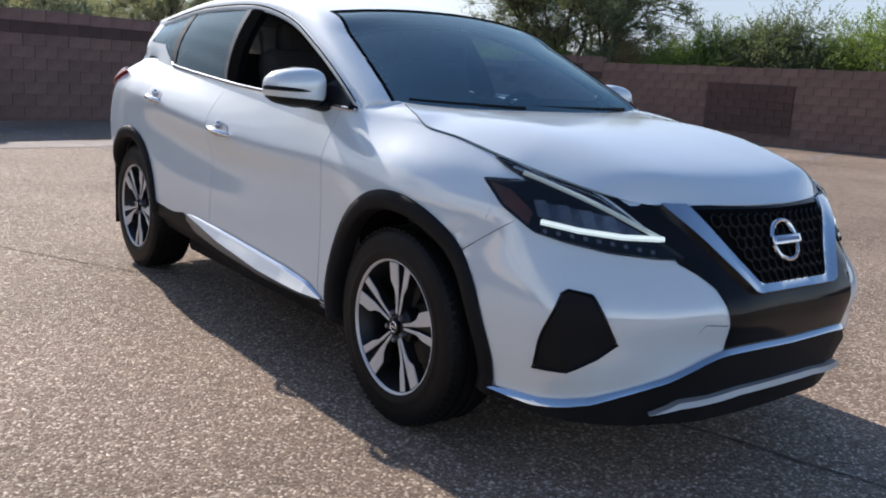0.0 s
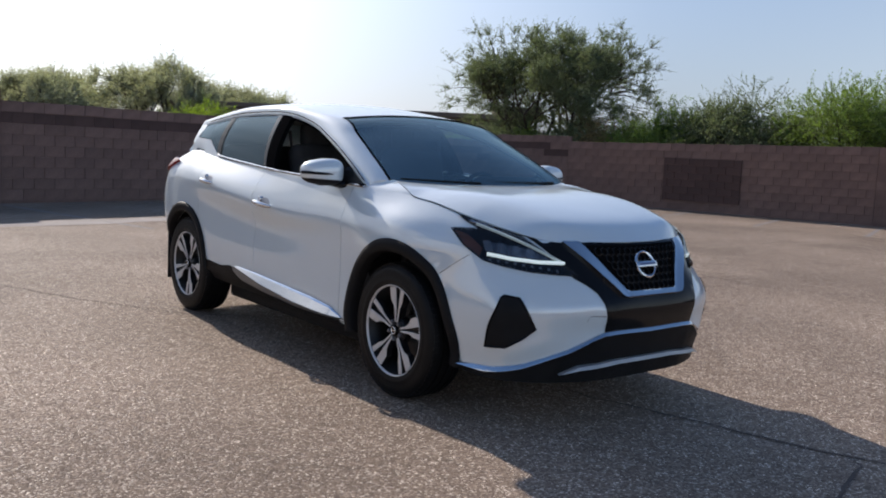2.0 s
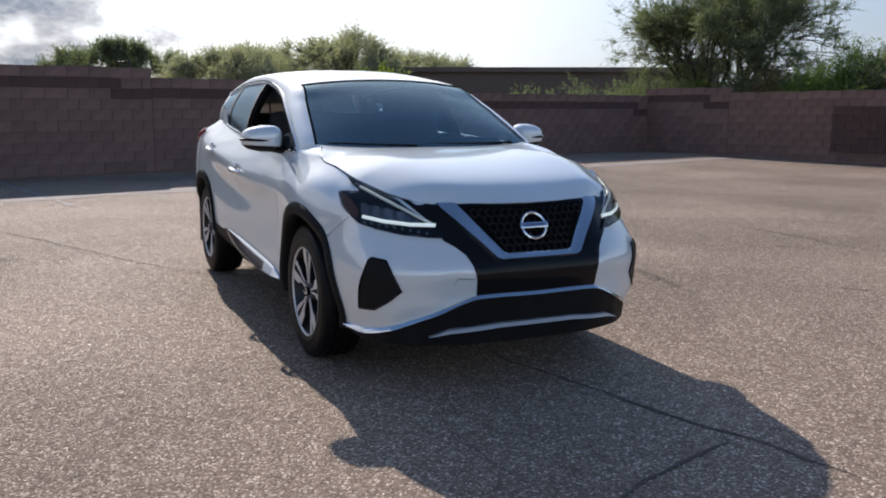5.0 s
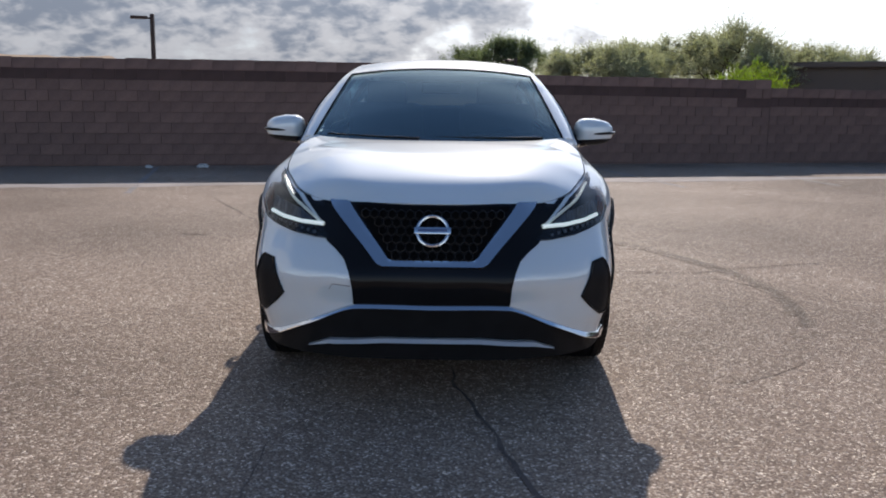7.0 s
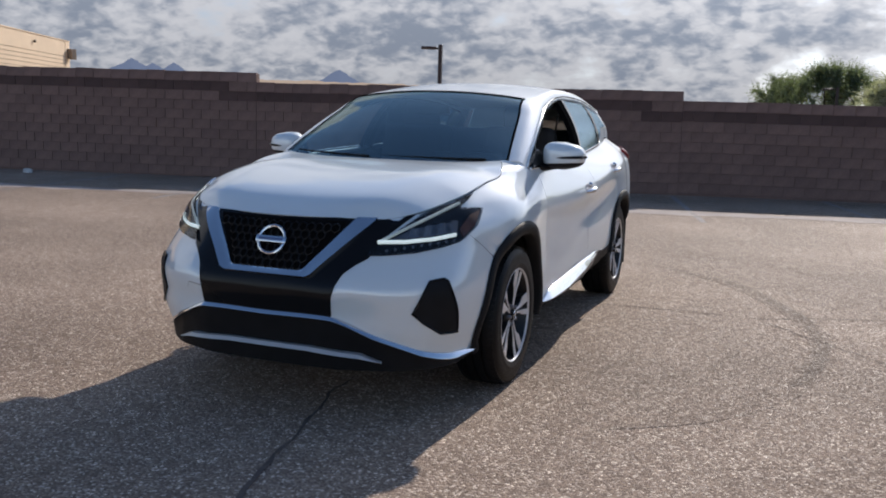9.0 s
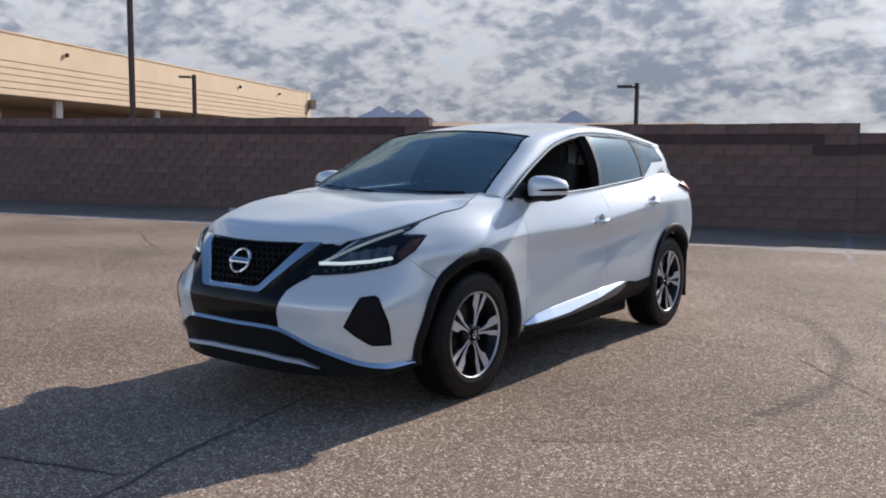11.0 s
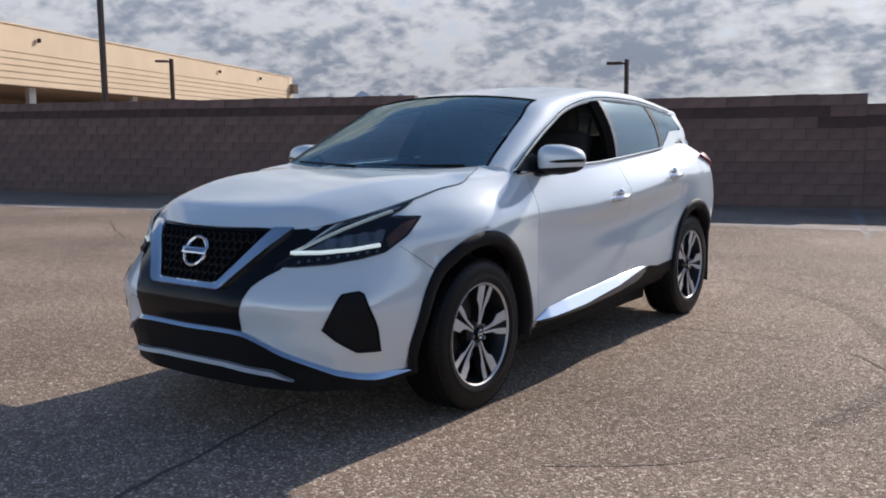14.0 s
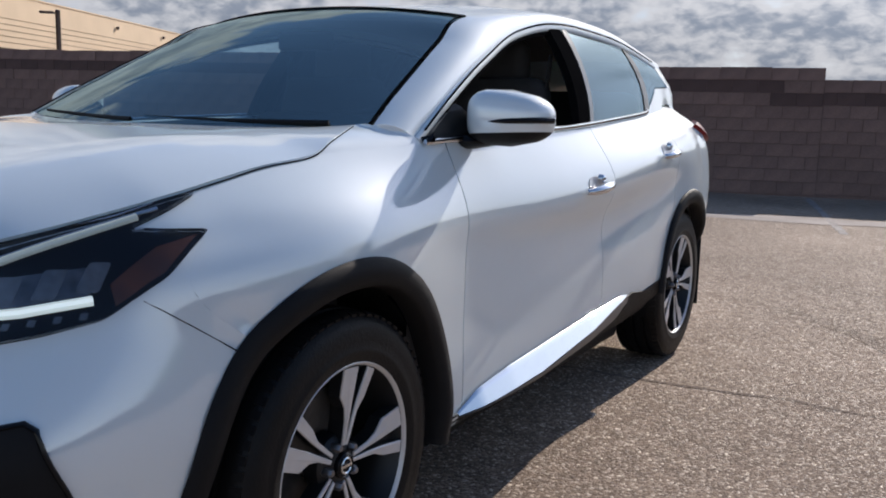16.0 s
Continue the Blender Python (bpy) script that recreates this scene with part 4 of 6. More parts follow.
class Cast:
    """Lays flat outlines onto a surface, along one direction."""

    def __init__(self, tree, way, origin, right):
        self.tree, self.way = tree, Vector(way).normalized()
        self.o = Vector(origin)
        self.r = (Vector(right) - self.way * Vector(right).dot(self.way)).normalized()
        self.u = self.r.cross(self.way)
        if self.u.z < 0:
            self.u = -self.u

    def flat(self, p):
        d = Vector(p) - self.o
        return Vector((d.dot(self.r), d.dot(self.u)))

    def __call__(self, p):
        start = self.o + self.r * p[0] + self.u * p[1] - self.way * 3
        hit, n, _, _ = self.tree.ray_cast(start, self.way)
        if hit is None:
            hit, n, _, _ = self.tree.find_nearest(self.o + self.r * p[0] + self.u * p[1])
        return hit, (n if n.dot(self.way) < 0 else -n)


FRONT = Cast(SHELL_TREE, (0, 1, 0), (0, 0, 0), (1, 0, 0))
SIDE = Cast(SHELL_TREE, (-1, 0, 0), (0, 0, 0), (0, 1, 0))
CORNER = Cast(SHELL_TREE, (-0.62, 0.75, -0.22), (0, 0, 0), (0.75, 0.62, 0))
PANE = Cast(SIDE_TREE, (-1, 0, 0.25), (0, 0, 0), (0, 1, 0))


def patch(outline, cast, lift=0.004, depth=0.012, step=0.03, solid=True):
    """A piece of skin with this outline, lying lift above the surface and as thick as depth."""
    edge = densify(outline, step)
    xs, ys = [p.x for p in edge], [p.y for p in edge]
    inner = []
    nx, ny = int((max(xs) - min(xs)) / step) + 1, int((max(ys) - min(ys)) / step) + 1
    for i in range(1, nx):
        for j in range(1, ny):
            q = Vector((min(xs) + (max(xs) - min(xs)) * i / nx, min(ys) + (max(ys) - min(ys)) * j / ny))
            if min((q - e).length for e in edge) > step * 0.45:
                inner.append(q)
    n = len(edge)
    got = geometry.delaunay_2d_cdt(edge + inner, [(i, (i + 1) % n) for i in range(n)], [], 1, 1e-5)
    bm = bmesh.new()
    vs = []
    for q in got[0]:
        hit, nor = cast(q)
        vs.append(bm.verts.new(hit + nor * lift))
    for f in got[2]:
        try:
            bm.faces.new([vs[i] for i in f])
        except ValueError:
            pass
    bm.normal_update()
    for f in bm.faces:
        if f.normal.dot(cast.way) > 0:
            f.normal_flip()
    bm.normal_update()
    # keep the one connected piece
    left, pieces = set(bm.verts), []
    while left:
        todo, piece = [left.pop()], []
        while todo:
            v = todo.pop()
            piece.append(v)
            for e in v.link_edges:
                w = e.other_vert(v)
                if w in left:
                    left.discard(w)
                    todo.append(w)
        pieces.append(piece)
    pieces.sort(key=len)
    for piece in pieces[:-1]:
        bmesh.ops.delete(bm, geom=piece, context="VERTS")
    return rim_in(bm, depth) if solid else bm


def both(name, make, mat, parent, label="", **kw):
    """A part and its mirror image on the other side."""
    bm = make()
    other = mirrored(bm)
    return part(name, bm, mat, parent, label, **kw), part(name, other, mat, parent, label, **kw)


def build_shell():
    out = {}
    R = 0.462

    def side_panel(s0, s1, v0, v1):
        bm = sheet(panel(s0, s1, v0, v1))
        arch_cut(bm, AXLE_F, HUB, R, 1.09)
        arch_cut(bm, AXLE_R, HUB, R, 1.09)
        bm.normal_update()
        c = Vector((0, 1.4, 0.6))
        wrong = sum(1 for f in bm.faces if f.normal.dot(f.calc_center_median() - c) < 0)
        if wrong > len(bm.faces) / 2:
            bmesh.ops.reverse_faces(bm, faces=bm.faces[:])
        return rim_in(bm, 0.014)

    g = 0.004
    # bumper cover, one piece across the nose
    bm = sheet(whole(panel(0, 5.0, 1.0, 5, 14, 8)))
    arch_cut(bm, AXLE_F, HUB, R, 1.09)
    bm.normal_update()
    if sum(1 for f in bm.faces if f.normal.y > 0) > len(bm.faces) / 2:
        bmesh.ops.reverse_faces(bm, faces=bm.faces[:])
    out["front_bumper"] = part("front_bumper", rim_in(bm, 0.014), PAINT, car, "white painted front bumper cover", sharp=60)
    out["fender"] = both("front_fender", lambda: side_panel(5.0, 7 - g, 0.6, 5), PAINT, car, sharp=60)
    out["front_door"] = both("front_door", lambda: side_panel(7 + g, 9 - g, 1, 5), PAINT, car, "white front door with lowered window", sharp=60)
    out["rear_door"] = both("rear_door", lambda: side_panel(9 + g, 11 - g, 1, 5), PAINT, car, "white rear door with dark tinted window", sharp=60)
    out["quarter_panel"] = both("quarter_panel", lambda: side_panel(11 + g, 13.2, 0.6, 5), PAINT, car, sharp=60)
    P = body(np.linspace(13.22, 14, 10), np.linspace(0, 5, 36))
    rear = np.concatenate([P, (P * np.array([-1, 1, 1]))[::-1][1:]])
    bm = sheet(rear)
    bm.normal_update()
    if sum(1 for f in bm.faces if f.normal.y < 0) > len(bm.faces) / 2:
        bmesh.ops.reverse_faces(bm, faces=bm.faces[:])
    out["rear_bumper"] = part("rear_bumper", rim_in(bm, 0.014), PAINT, car, sharp=60)
    out["sill"] = both("door_sill", lambda: side_panel(6.3, 11.6, 0, 1.0), BLACK_MATT, car, "black textured plastic sill", sharp=60)
    return out


def build_top():
    bm = sheet(hood_grid())
    bm.normal_update()
    if sum(f.normal.z for f in bm.faces) < 0:
        bmesh.ops.reverse_faces(bm, faces=bm.faces[:])
    hood = part("hood", rim_in(bm, 0.02), PAINT, car, "white painted hood", sharp=60)
    # fender top between hood, windshield and belt
    def cap():
        inner = CORNER_LINE + [RAIL[0], WINDOW_TOP[0]]
        u = np.linspace(0, 5, 60)
        su = np.interp(u, np.arange(6), [6.05, 6.28, 6.48, 6.62, 6.74, 6.84])
        a, b = spline(inner, u), line_at(5, su)
        arch = np.clip(u - 4, 0, 1)[:, None]
        a = a + 0.022 * 4 * arch * (1 - arch) * np.array([0.8, -0.05, 0.55])
        # leave the fender in its own slope, reach hood and pillar in theirs
        skin_top = body(su, np.array([4.85, 5.0]))
        leave = skin_top[:, 1] - skin_top[:, 0]
        leave /= np.linalg.norm(leave, axis=1, keepdims=True)
        k = np.clip((u - 2.6) / 1.8, 0, 1)[:, None]
        straight = (a - b) / (np.linalg.norm(a - b, axis=1, keepdims=True) + 1e-6)
        reach = np.array([-0.97, 0.05, 0.20]) * (1 - k) + straight * k
        reach /= np.linalg.norm(reach, axis=1, keepdims=True)
        span = np.linalg.norm(a - b, axis=1, keepdims=True)
        f = np.linspace(1, 0, 14)[None, :, None]
        h = (2 * f**3 - 3 * f**2 + 1, f**3 - 2 * f**2 + f, -2 * f**3 + 3 * f**2, f**3 - f**2)
        bm = sheet(h[0] * b[:, None] + h[1] * (leave * span)[:, None] + h[2] * a[:, None] + h[3] * (reach * span)[:, None])
        bm.normal_update()
        if sum(f.normal.z for f in bm.faces) < 0:
            bmesh.ops.reverse_faces(bm, faces=bm.faces[:])
        return rim_in(bm, 0.012)
    both("fender_top", cap, PAINT, car, sharp=60)
    # roof, between the two rails
    rows = []
    for i, w in enumerate(np.linspace(0, 1, 40)):
        e = spline(RAIL, np.array([3 + w * 4]))[0]
        c = spline(ROOF_MID, np.array([w * 4]))[0]
        q = np.linspace(0, 1, 16)[:, None]
        rows.append(c + (e - c) * np.concatenate([q, q**2, q**2.6], 1))
    bm = sheet(whole(np.array(rows).transpose(1, 0, 2)))
    bm.normal_update()
    if sum(f.normal.z for f in bm.faces) < 0:
        bmesh.ops.reverse_faces(bm, faces=bm.faces[:])
    part("roof", rim_in(bm, 0.02), PAINT, car, "white painted roof", sharp=60)
    # pillar and roof rail
    def rail():
        u = np.linspace(0, 7, 90)
        a, b = spline(RAIL, u), spline(WINDOW_TOP, u)
        f = np.linspace(0, 1, 9)[None, :, None]
        P = a[:, None] * (1 - f) + b[:, None] * f
        bulge = 0.022 * (4 * f * (1 - f))
        P = P + bulge * np.array([0.8, -0.05, 0.55])
        bm = sheet(P)
        bm.normal_update()
        if sum(f.normal.x for f in bm.faces) < 0:
            bmesh.ops.reverse_faces(bm, faces=bm.faces[:])
        return rim_in(bm, 0.03)
    both("roof_rail", rail, PAINT, car, sharp=60)
    # windshield
    rows = []
    for w in np.linspace(0, 1, 24):
        e = spline(RAIL, np.array([w * 3]))[0]
        c = np.array([0, 0.245, 1.10]) * (1 - w) + np.array([0, 1.055, 1.518]) * w + np.array([0, -0.02, 0.035]) * 4 * w * (1 - w)
        q = np.linspace(0, 1, 14)[:, None]
        rows.append(c + (e - c) * np.concatenate([q * 0.985, q**2, q**2.2], 1))
    P = whole(np.array(rows).transpose(1, 0, 2))
    ws = part("windshield", sheet(P), WINDSHIELD, car, "lightly tinted windshield", sharp=0)
    ws.visible_shadow = False
    # hatch
    a = np.array([spline(RAIL, np.array([7.0]))[0] * np.array([k, 1, 1]) + np.array([0, 0.05 * (1 - k * k), 0.04 * (1 - k * k)]) for k in np.linspace(-1, 1, 17)])
    b = np.array([(0.62 * k, 3.76 - 0.2 * k * k, 1.22) for k in np.linspace(-1, 1, 17)])
    f = np.linspace(0, 1, 8)[None, :, None]
    bm = sheet(a[:, None] * (1 - f) + b[:, None] * f)
    part("tailgate", rim_in(bm, 0.02), PAINT, car, "white tailgate with roof spoiler")
    return hood, ws


SHELL_PARTS = build_shell()
HOOD, SCREEN = build_top()


def skin(s0, s1, v0, v1, lift, ns=90, nv=6):
    """A strip of the shell, lifted off it."""
    s, v = np.linspace(s0, s1, ns), np.linspace(v0, v1, nv)
    P = np.stack([spline(np.stack([line_at(j, np.array([abs(k)]))[0] for j in range(6)]), v) * np.array([-1 if k < 0 else 1, 1, 1]) for k in s])
    du, dv = np.gradient(P, axis=0), np.gradient(P, axis=1)
    n = np.cross(du, dv)
    n /= np.linalg.norm(n, axis=2, keepdims=True) + 1e-12
    c = P - np.array([0, 1.4, 0.55])
    sign = np.sign((n * c).sum(2, keepdims=True).mean())
    bm = sheet(P + n * sign * lift)
    bm.normal_update()
    mid = Vector((0, 1.4, 0.55))
    if sum(1 for f in bm.faces if f.normal.dot(f.calc_center_median() - mid) < 0) > len(bm.faces) / 2:
        bmesh.ops.reverse_faces(bm, faces=bm.faces[:])
    return bm


def flat_in(cast, pts):
    return [cast.flat(p) for p in pts]


BUMPER = SHELL_PARTS["front_bumper"]


def ring_of(points, cast, lift, radius, sides=8):
    """A rod laid along a line on the surface."""
    way = []
    for q in densify([cast.flat(p) for p in points], 0.02, closed=False):
        hit, n = cast(q)
        way.append(hit + n * lift)
    return tube(way, radius, sides)


def nose():
    """Bumper, grille, badge and the trim of the front."""
    part("lower_bumper", rim_in(arch_cut(skin(-4.93, 4.93, 0.0, 1.0, 0.001, 150, 9), AXLE_F, HUB, 0.462, 1.09), 0.02), BLACK_MATT, BUMPER, "black textured lower bumper", sharp=60)
    s = np.linspace(-4.37, 4.37, 150)
    mid = line_at(1, np.abs(s)) * np.stack([np.sign(s + 1e-9), np.ones_like(s), np.ones_like(s)], 1)
    run = np.gradient(mid, axis=0)
    out = np.stack([run[:, 1], -run[:, 0], np.zeros_like(s)], 1)
    out /= np.linalg.norm(out, axis=1, keepdims=True)
    w = np.interp(np.abs(s), [0, 1.5, 3.5, 4.1, 4.37], [0.009, 0.009, 0.014, 0.014, 0.006])[:, None]
    up = np.array([0, 0, 1.0])
    rows = [mid + out * o + up * w * k for o, k in ((-0.004, 1.0), (0.007, 1.0), (0.011, 0.8), (0.020, -0.8), (0.018, -1.0), (-0.004, -1.0))]
    bm = sheet(np.stack(rows, 1))
    bmesh.ops.recalc_face_normals(bm, faces=bm.faces[:])
    if sum(f.normal.y for f in bm.faces) > 0:
        bmesh.ops.reverse_faces(bm, faces=bm.faces[:])
    part("chrome_strip", bm, CHROME, BUMPER, "bright chrome lower trim strip", sharp=40)
    half = [(0.44, 0.882), (0.572, 0.906), (0.48, 0.81), (0.442, 0.728), (0.40, 0.700), (0.362, 0.665), (0.340, 0.615), (0.327, 0.56), (0.322, 0.485)]
    mask = [(0, 0.889), (0.25, 0.888)] + half + [(-x, z) for x, z in half[::-1]] + [(-0.25, 0.888)]
    part("grille_surround", patch(mask, FRONT, 0.004, 0.012, 0.028), BLACK_GLOSS, BUMPER, "gloss black panel round the grille", sharp=60)
    vee = [(-0.434, 0.880), (-0.226, 0.647), (-0.202, 0.636), (0.202, 0.636), (0.226, 0.647), (0.434, 0.880), (0.350, 0.878), (0.184, 0.666), (0.168, 0.657), (-0.168, 0.657), (-0.184, 0.666), (-0.350, 0.878)]
    trim_bm = patch(rounded(vee, 0.008, 2), FRONT, 0.024, 0.02, 0.016)

    def gap(x, z, line):
        best = 9.0
        for a, b in zip(line, line[1:]):
            p, q, r = Vector(a), Vector(b), Vector((x, z))
            f = max(0.0, min(1.0, (r - p).dot(q - p) / (q - p).length_squared))
            best = min(best, (r - p.lerp(q, f)).length)
        return best
    for v in trim_bm.verts:
        outer, inner = gap(v.co.x, v.co.z, vee[:6]), gap(v.co.x, v.co.z, vee[6:])
        v.co.y += 0.018 * outer / (outer + inner + 1e-6)
    part("chrome_grille_trim", trim_bm, CHROME, BUMPER, "wide chrome V-shaped grille trim", sharp=50)
    # honeycomb on a dull backing
    part("grille_backing", patch([(-0.325, 0.874), (0.325, 0.874), (0.176, 0.661), (-0.176, 0.661)], FRONT, 0.0065, 0.004, 0.03), GRILLE_BLACK, BUMPER)
    hole = [(-0.315, 0.874), (0.315, 0.874), (0.170, 0.664), (-0.170, 0.664)]
    bm = bmesh.new()
    r, k = 0.0215, 0
    for row in range(8):
        z = 0.680 + row * r * 1.5
        half_w = 0.172 + (z - 0.664) * 0.68
        for col in range(-12, 13):
            x = (col + 0.5 * (row % 2)) * r * 1.732
            if abs(x) > half_w - 0.012 or z > 0.866:
                continue
            a, b = [], []
            for i in range(6):
                t = math.pi / 6 + i * math.pi / 3
                for rr, store, lift in ((r * 0.99, a, 0.012), (r * 0.80, b, 0.015)):
                    hit, n = FRONT((x + rr * math.cos(t), z + rr * math.sin(t)))
                    store.append((bm.verts.new(hit + n * lift), bm.verts.new(hit + n * 0.004)))
            for i in range(6):
                j = (i + 1) % 6
                bm.faces.new((a[i][0], a[j][0], b[j][0], b[i][0]))
                bm.faces.new((b[i][0], b[j][0], b[j][1], b[i][1]))
    bmesh.ops.recalc_face_normals(bm, faces=bm.faces[:])
    for f in bm.faces:
        if abs(f.normal.y) > 0.5 and f.normal.y > 0:
            f.normal_flip()
    part("grille_mesh", bm, GRILLE_WEB, BUMPER, "black honeycomb grille", smooth=False)
    # badge: ring with a band across
    hit, n = FRONT((0, 0.775))
    turn = n.to_track_quat("Z", "Y").to_matrix().to_4x4()
    at = Matrix.Translation(hit + n * 0.020) @ turn
    ring = tube([(0.064 * math.cos(a), 0.064 * math.sin(a), 0) for a in np.linspace(0, 2 * math.pi, 40, endpoint=False)], 0.0085, 8, closed=True)
    ring.transform(at)
    badge = part("badge", ring, CHROME, BUMPER, "round chrome badge with a band")
    band = box_bm(0.152, 0.030, 0.014, bevel=0.004)
    band.transform(at @ Matrix.Translation((0, 0, 0.006)))
    part("badge_band", band, CHROME, badge)
    bar = box_bm(0.118, 0.012, 0.004)
    bar.transform(at @ Matrix.Translation((0, 0, 0.0135)))
    part("badge_bar", bar, BADGE_BLUE, badge)
    stem = box_bm(0.03, 0.03, 0.03)
    stem.transform(at @ Matrix.Translation((0, 0, -0.014)))
    part("badge_mount", stem, BLACK_GLOSS, badge)
    # silver skid strip
    skid = [(-0.52, 0.285), (-0.43, 0.320), (-0.2, 0.337), (0.2, 0.337), (0.43, 0.320), (0.52, 0.285), (0.43, 0.304), (0.2, 0.320), (-0.2, 0.320), (-0.43, 0.304)]
    skid_bm = patch(skid, FRONT, 0.012, 0.02, 0.02)
    co = np.array([v.co for v in skid_bm.verts])
    basis = np.stack([np.ones(len(co)), co[:, 0] ** 2, co[:, 0] ** 4, co[:, 2]], 1)
    fair = basis @ np.linalg.lstsq(basis, co[:, 1], rcond=None)[0]
    for v, y in zip(skid_bm.verts, fair):
        v.co.y = y + math.copysign(0.010, v.co.y - y) - 0.35 * max(0.0, 0.345 - v.co.z) - 0.004
    part("skid_strip", skid_bm, SILVER, BUMPER, "silver painted skid strip")
    def recess():
        fog = flat_in(CORNER, FOG)
        return patch(rounded(fog, 0.015, 3), CORNER, 0.003, 0.01, 0.025)
    both("fog_lamp_blank", recess, BLACK_MATT, BUMPER, "black triangular fog lamp blank")

    def frame_line():
        return ring_of(FOG + FOG[:1], CORNER, 0.004, 0.005, 6)
    both("fog_lamp_frame", frame_line, BLACK_GLOSS, BUMPER)

    def wing_seam():
        return ring_of([(0.752, -0.492, 0.812), (0.786, -0.39, 0.739), (0.82, -0.288, 0.666)], SIDE, -0.0006, 0.0014, 5)
    both("fender_seam", wing_seam, GRILLE_BLACK, BUMPER)

    def tow_seam():
        return ring_of([(0.335, 0, 0.560), (0.41, 0, 0.565), (0.425, 0, 0.540)], FRONT, -0.001, 0.002, 5)
    part("tow_cover_seam", mirrored(tow_seam()), BLACK_MATT, BUMPER)


DARK_SATIN = material("dark_satin_metal", (0.15, 0.155, 0.165), 0.35, metal=0.3, vary=0.05, scale=12)
SILVER = material("satin_silver_paint", (0.42, 0.43, 0.44), 0.35, metal=0.35, vary=0.04, scale=12)

GRILLE_WEB = material("grille_web", (0.012, 0.012, 0.013), 0.4, spec=0.25, vary=0.1, scale=20)
GRILLE_BLACK = material("grille_black", (0.007, 0.007, 0.0075), 0.9, spec=0.0, vary=0.1, scale=20)
FOG = [(0.69, -0.76, 0.637), (0.742, -0.715, 0.648), (0.755, -0.70, 0.635), (0.765, -0.615, 0.395), (0.71, -0.70, 0.398), (0.65, -0.768, 0.448), (0.61, -0.812, 0.492)]
LAMP = [(0.712, -0.315, 0.985), (0.660, -0.46, 0.941), (0.583, -0.648, 0.897), (0.505, -0.755, 0.825), (0.445, -0.845, 0.760), (0.43, -0.89, 0.742), (0.50, -0.825, 0.738),
        (0.60, -0.735, 0.745), (0.68, -0.63, 0.762), (0.733, -0.545, 0.782), (0.765, -0.43, 0.845), (0.772, -0.345, 0.920), (0.722, -0.40, 0.918), (0.665, -0.425, 0.914), (0.694, -0.36, 0.950)]


def headlamps():
    def housing():
        return patch(rounded(flat_in(CORNER, LAMP), 0.012, 2), CORNER, 0.003, 0.012, 0.02)
    pair = both("headlight", housing, BLACK_GLOSS, car, "dark headlight unit with a glowing light line", sharp=60)

    def sub(name, make, mat, label="", **kw):
        bm = make()
        other = mirrored(bm)
        part(name, bm, mat, pair[0], label, **kw), part(name, other, mat, pair[1], label, **kw)

    def line_up():
        return ring_of([(0.664, -0.405, 0.936), (0.622, -0.525, 0.903), (0.550, -0.68, 0.853), (0.452, -0.805, 0.787)], CORNER, 0.006, 0.0072)

    def line_low():
        return ring_of([(0.452, -0.805, 0.789), (0.56, -0.745, 0.793), (0.655, -0.655, 0.803), (0.728, -0.57, 0.819)], CORNER, 0.007, 0.009)
    sub("upper_light_line", line_up, DRL_DIM, "white daytime light line")
    sub("lower_light_line", line_low, DRL, "white daytime light line")

    def line_edge():
        return ring_of([(0.680, -0.375, 0.952), (0.635, -0.505, 0.918), (0.568, -0.66, 0.869), (0.475, -0.785, 0.804)], CORNER, 0.006, 0.004)
    sub("lamp_bezel", line_edge, REFLECTOR)

    def amber():
        pts = [(0.762, -0.365, 0.912), (0.758, -0.43, 0.852), (0.738, -0.525, 0.803), (0.724, -0.525, 0.838), (0.735, -0.43, 0.892)]
        return patch(flat_in(CORNER, pts), CORNER, 0.009, 0.006, 0.02)
    sub("side_reflector", amber, AMBER, "amber side reflector")

    def reflector_bowl():
        pts = [(0.505, -0.790, 0.800), (0.56, -0.748, 0.802), (0.655, -0.658, 0.811), (0.722, -0.572, 0.826), (0.712, -0.535, 0.872), (0.64, -0.64, 0.862), (0.575, -0.712, 0.846)]
        return patch(rounded(flat_in(CORNER, pts), 0.006, 2), CORNER, 0.008, 0.006, 0.015)
    sub("reflector_bowl", reflector_bowl, LAMP_BOWL, "blue-grey reflector bowl")
    for k in range(4):
        f = k / 3

        def cell(f=f):
            p, q = Vector((0.58, -0.715, 0.825)).lerp(Vector((0.705, -0.55, 0.852)), f), 0.024
            c = CORNER.flat(p)
            d = Vector((q, 0)), Vector((0.006, 0.026))
            pts = [c - d[0] * 0.8 - d[1], c + d[0] * 0.8 - d[1], c + d[0] + d[1], c - d[0] * 0.5 + d[1]]
            return patch(rounded(pts, 0.006, 2), CORNER, 0.010, 0.008, 0.012)
        sub("reflector_cell", cell, LAMP_GREY)
    for k in range(9):
        f = k / 8

        def tooth(f=f):
            p = Vector((0.50, -0.812, 0.756)).lerp(Vector((0.715, -0.575, 0.790)), f)
            c = CORNER.flat(p)
            pts = [c + Vector((-0.007, -0.006)), c + Vector((0.005, -0.006)), c + Vector((0.008, 0.006)), c + Vector((-0.004, 0.006))]
            return patch(pts, CORNER, 0.009, 0.005, 0.01)
        sub("light_tooth", tooth, LAMP_GREY)

    def cover():
        bm = patch(rounded(flat_in(CORNER, LAMP), 0.012, 2), CORNER, 0.015, 0.011, 0.02)
        return bm
    bm = cover()
    other = mirrored(bm)
    for p, b in zip(pair, (bm, other)):
        part("lamp_lens", b, LENS, p, "clear plastic lens", sharp=60).visible_shadow = False


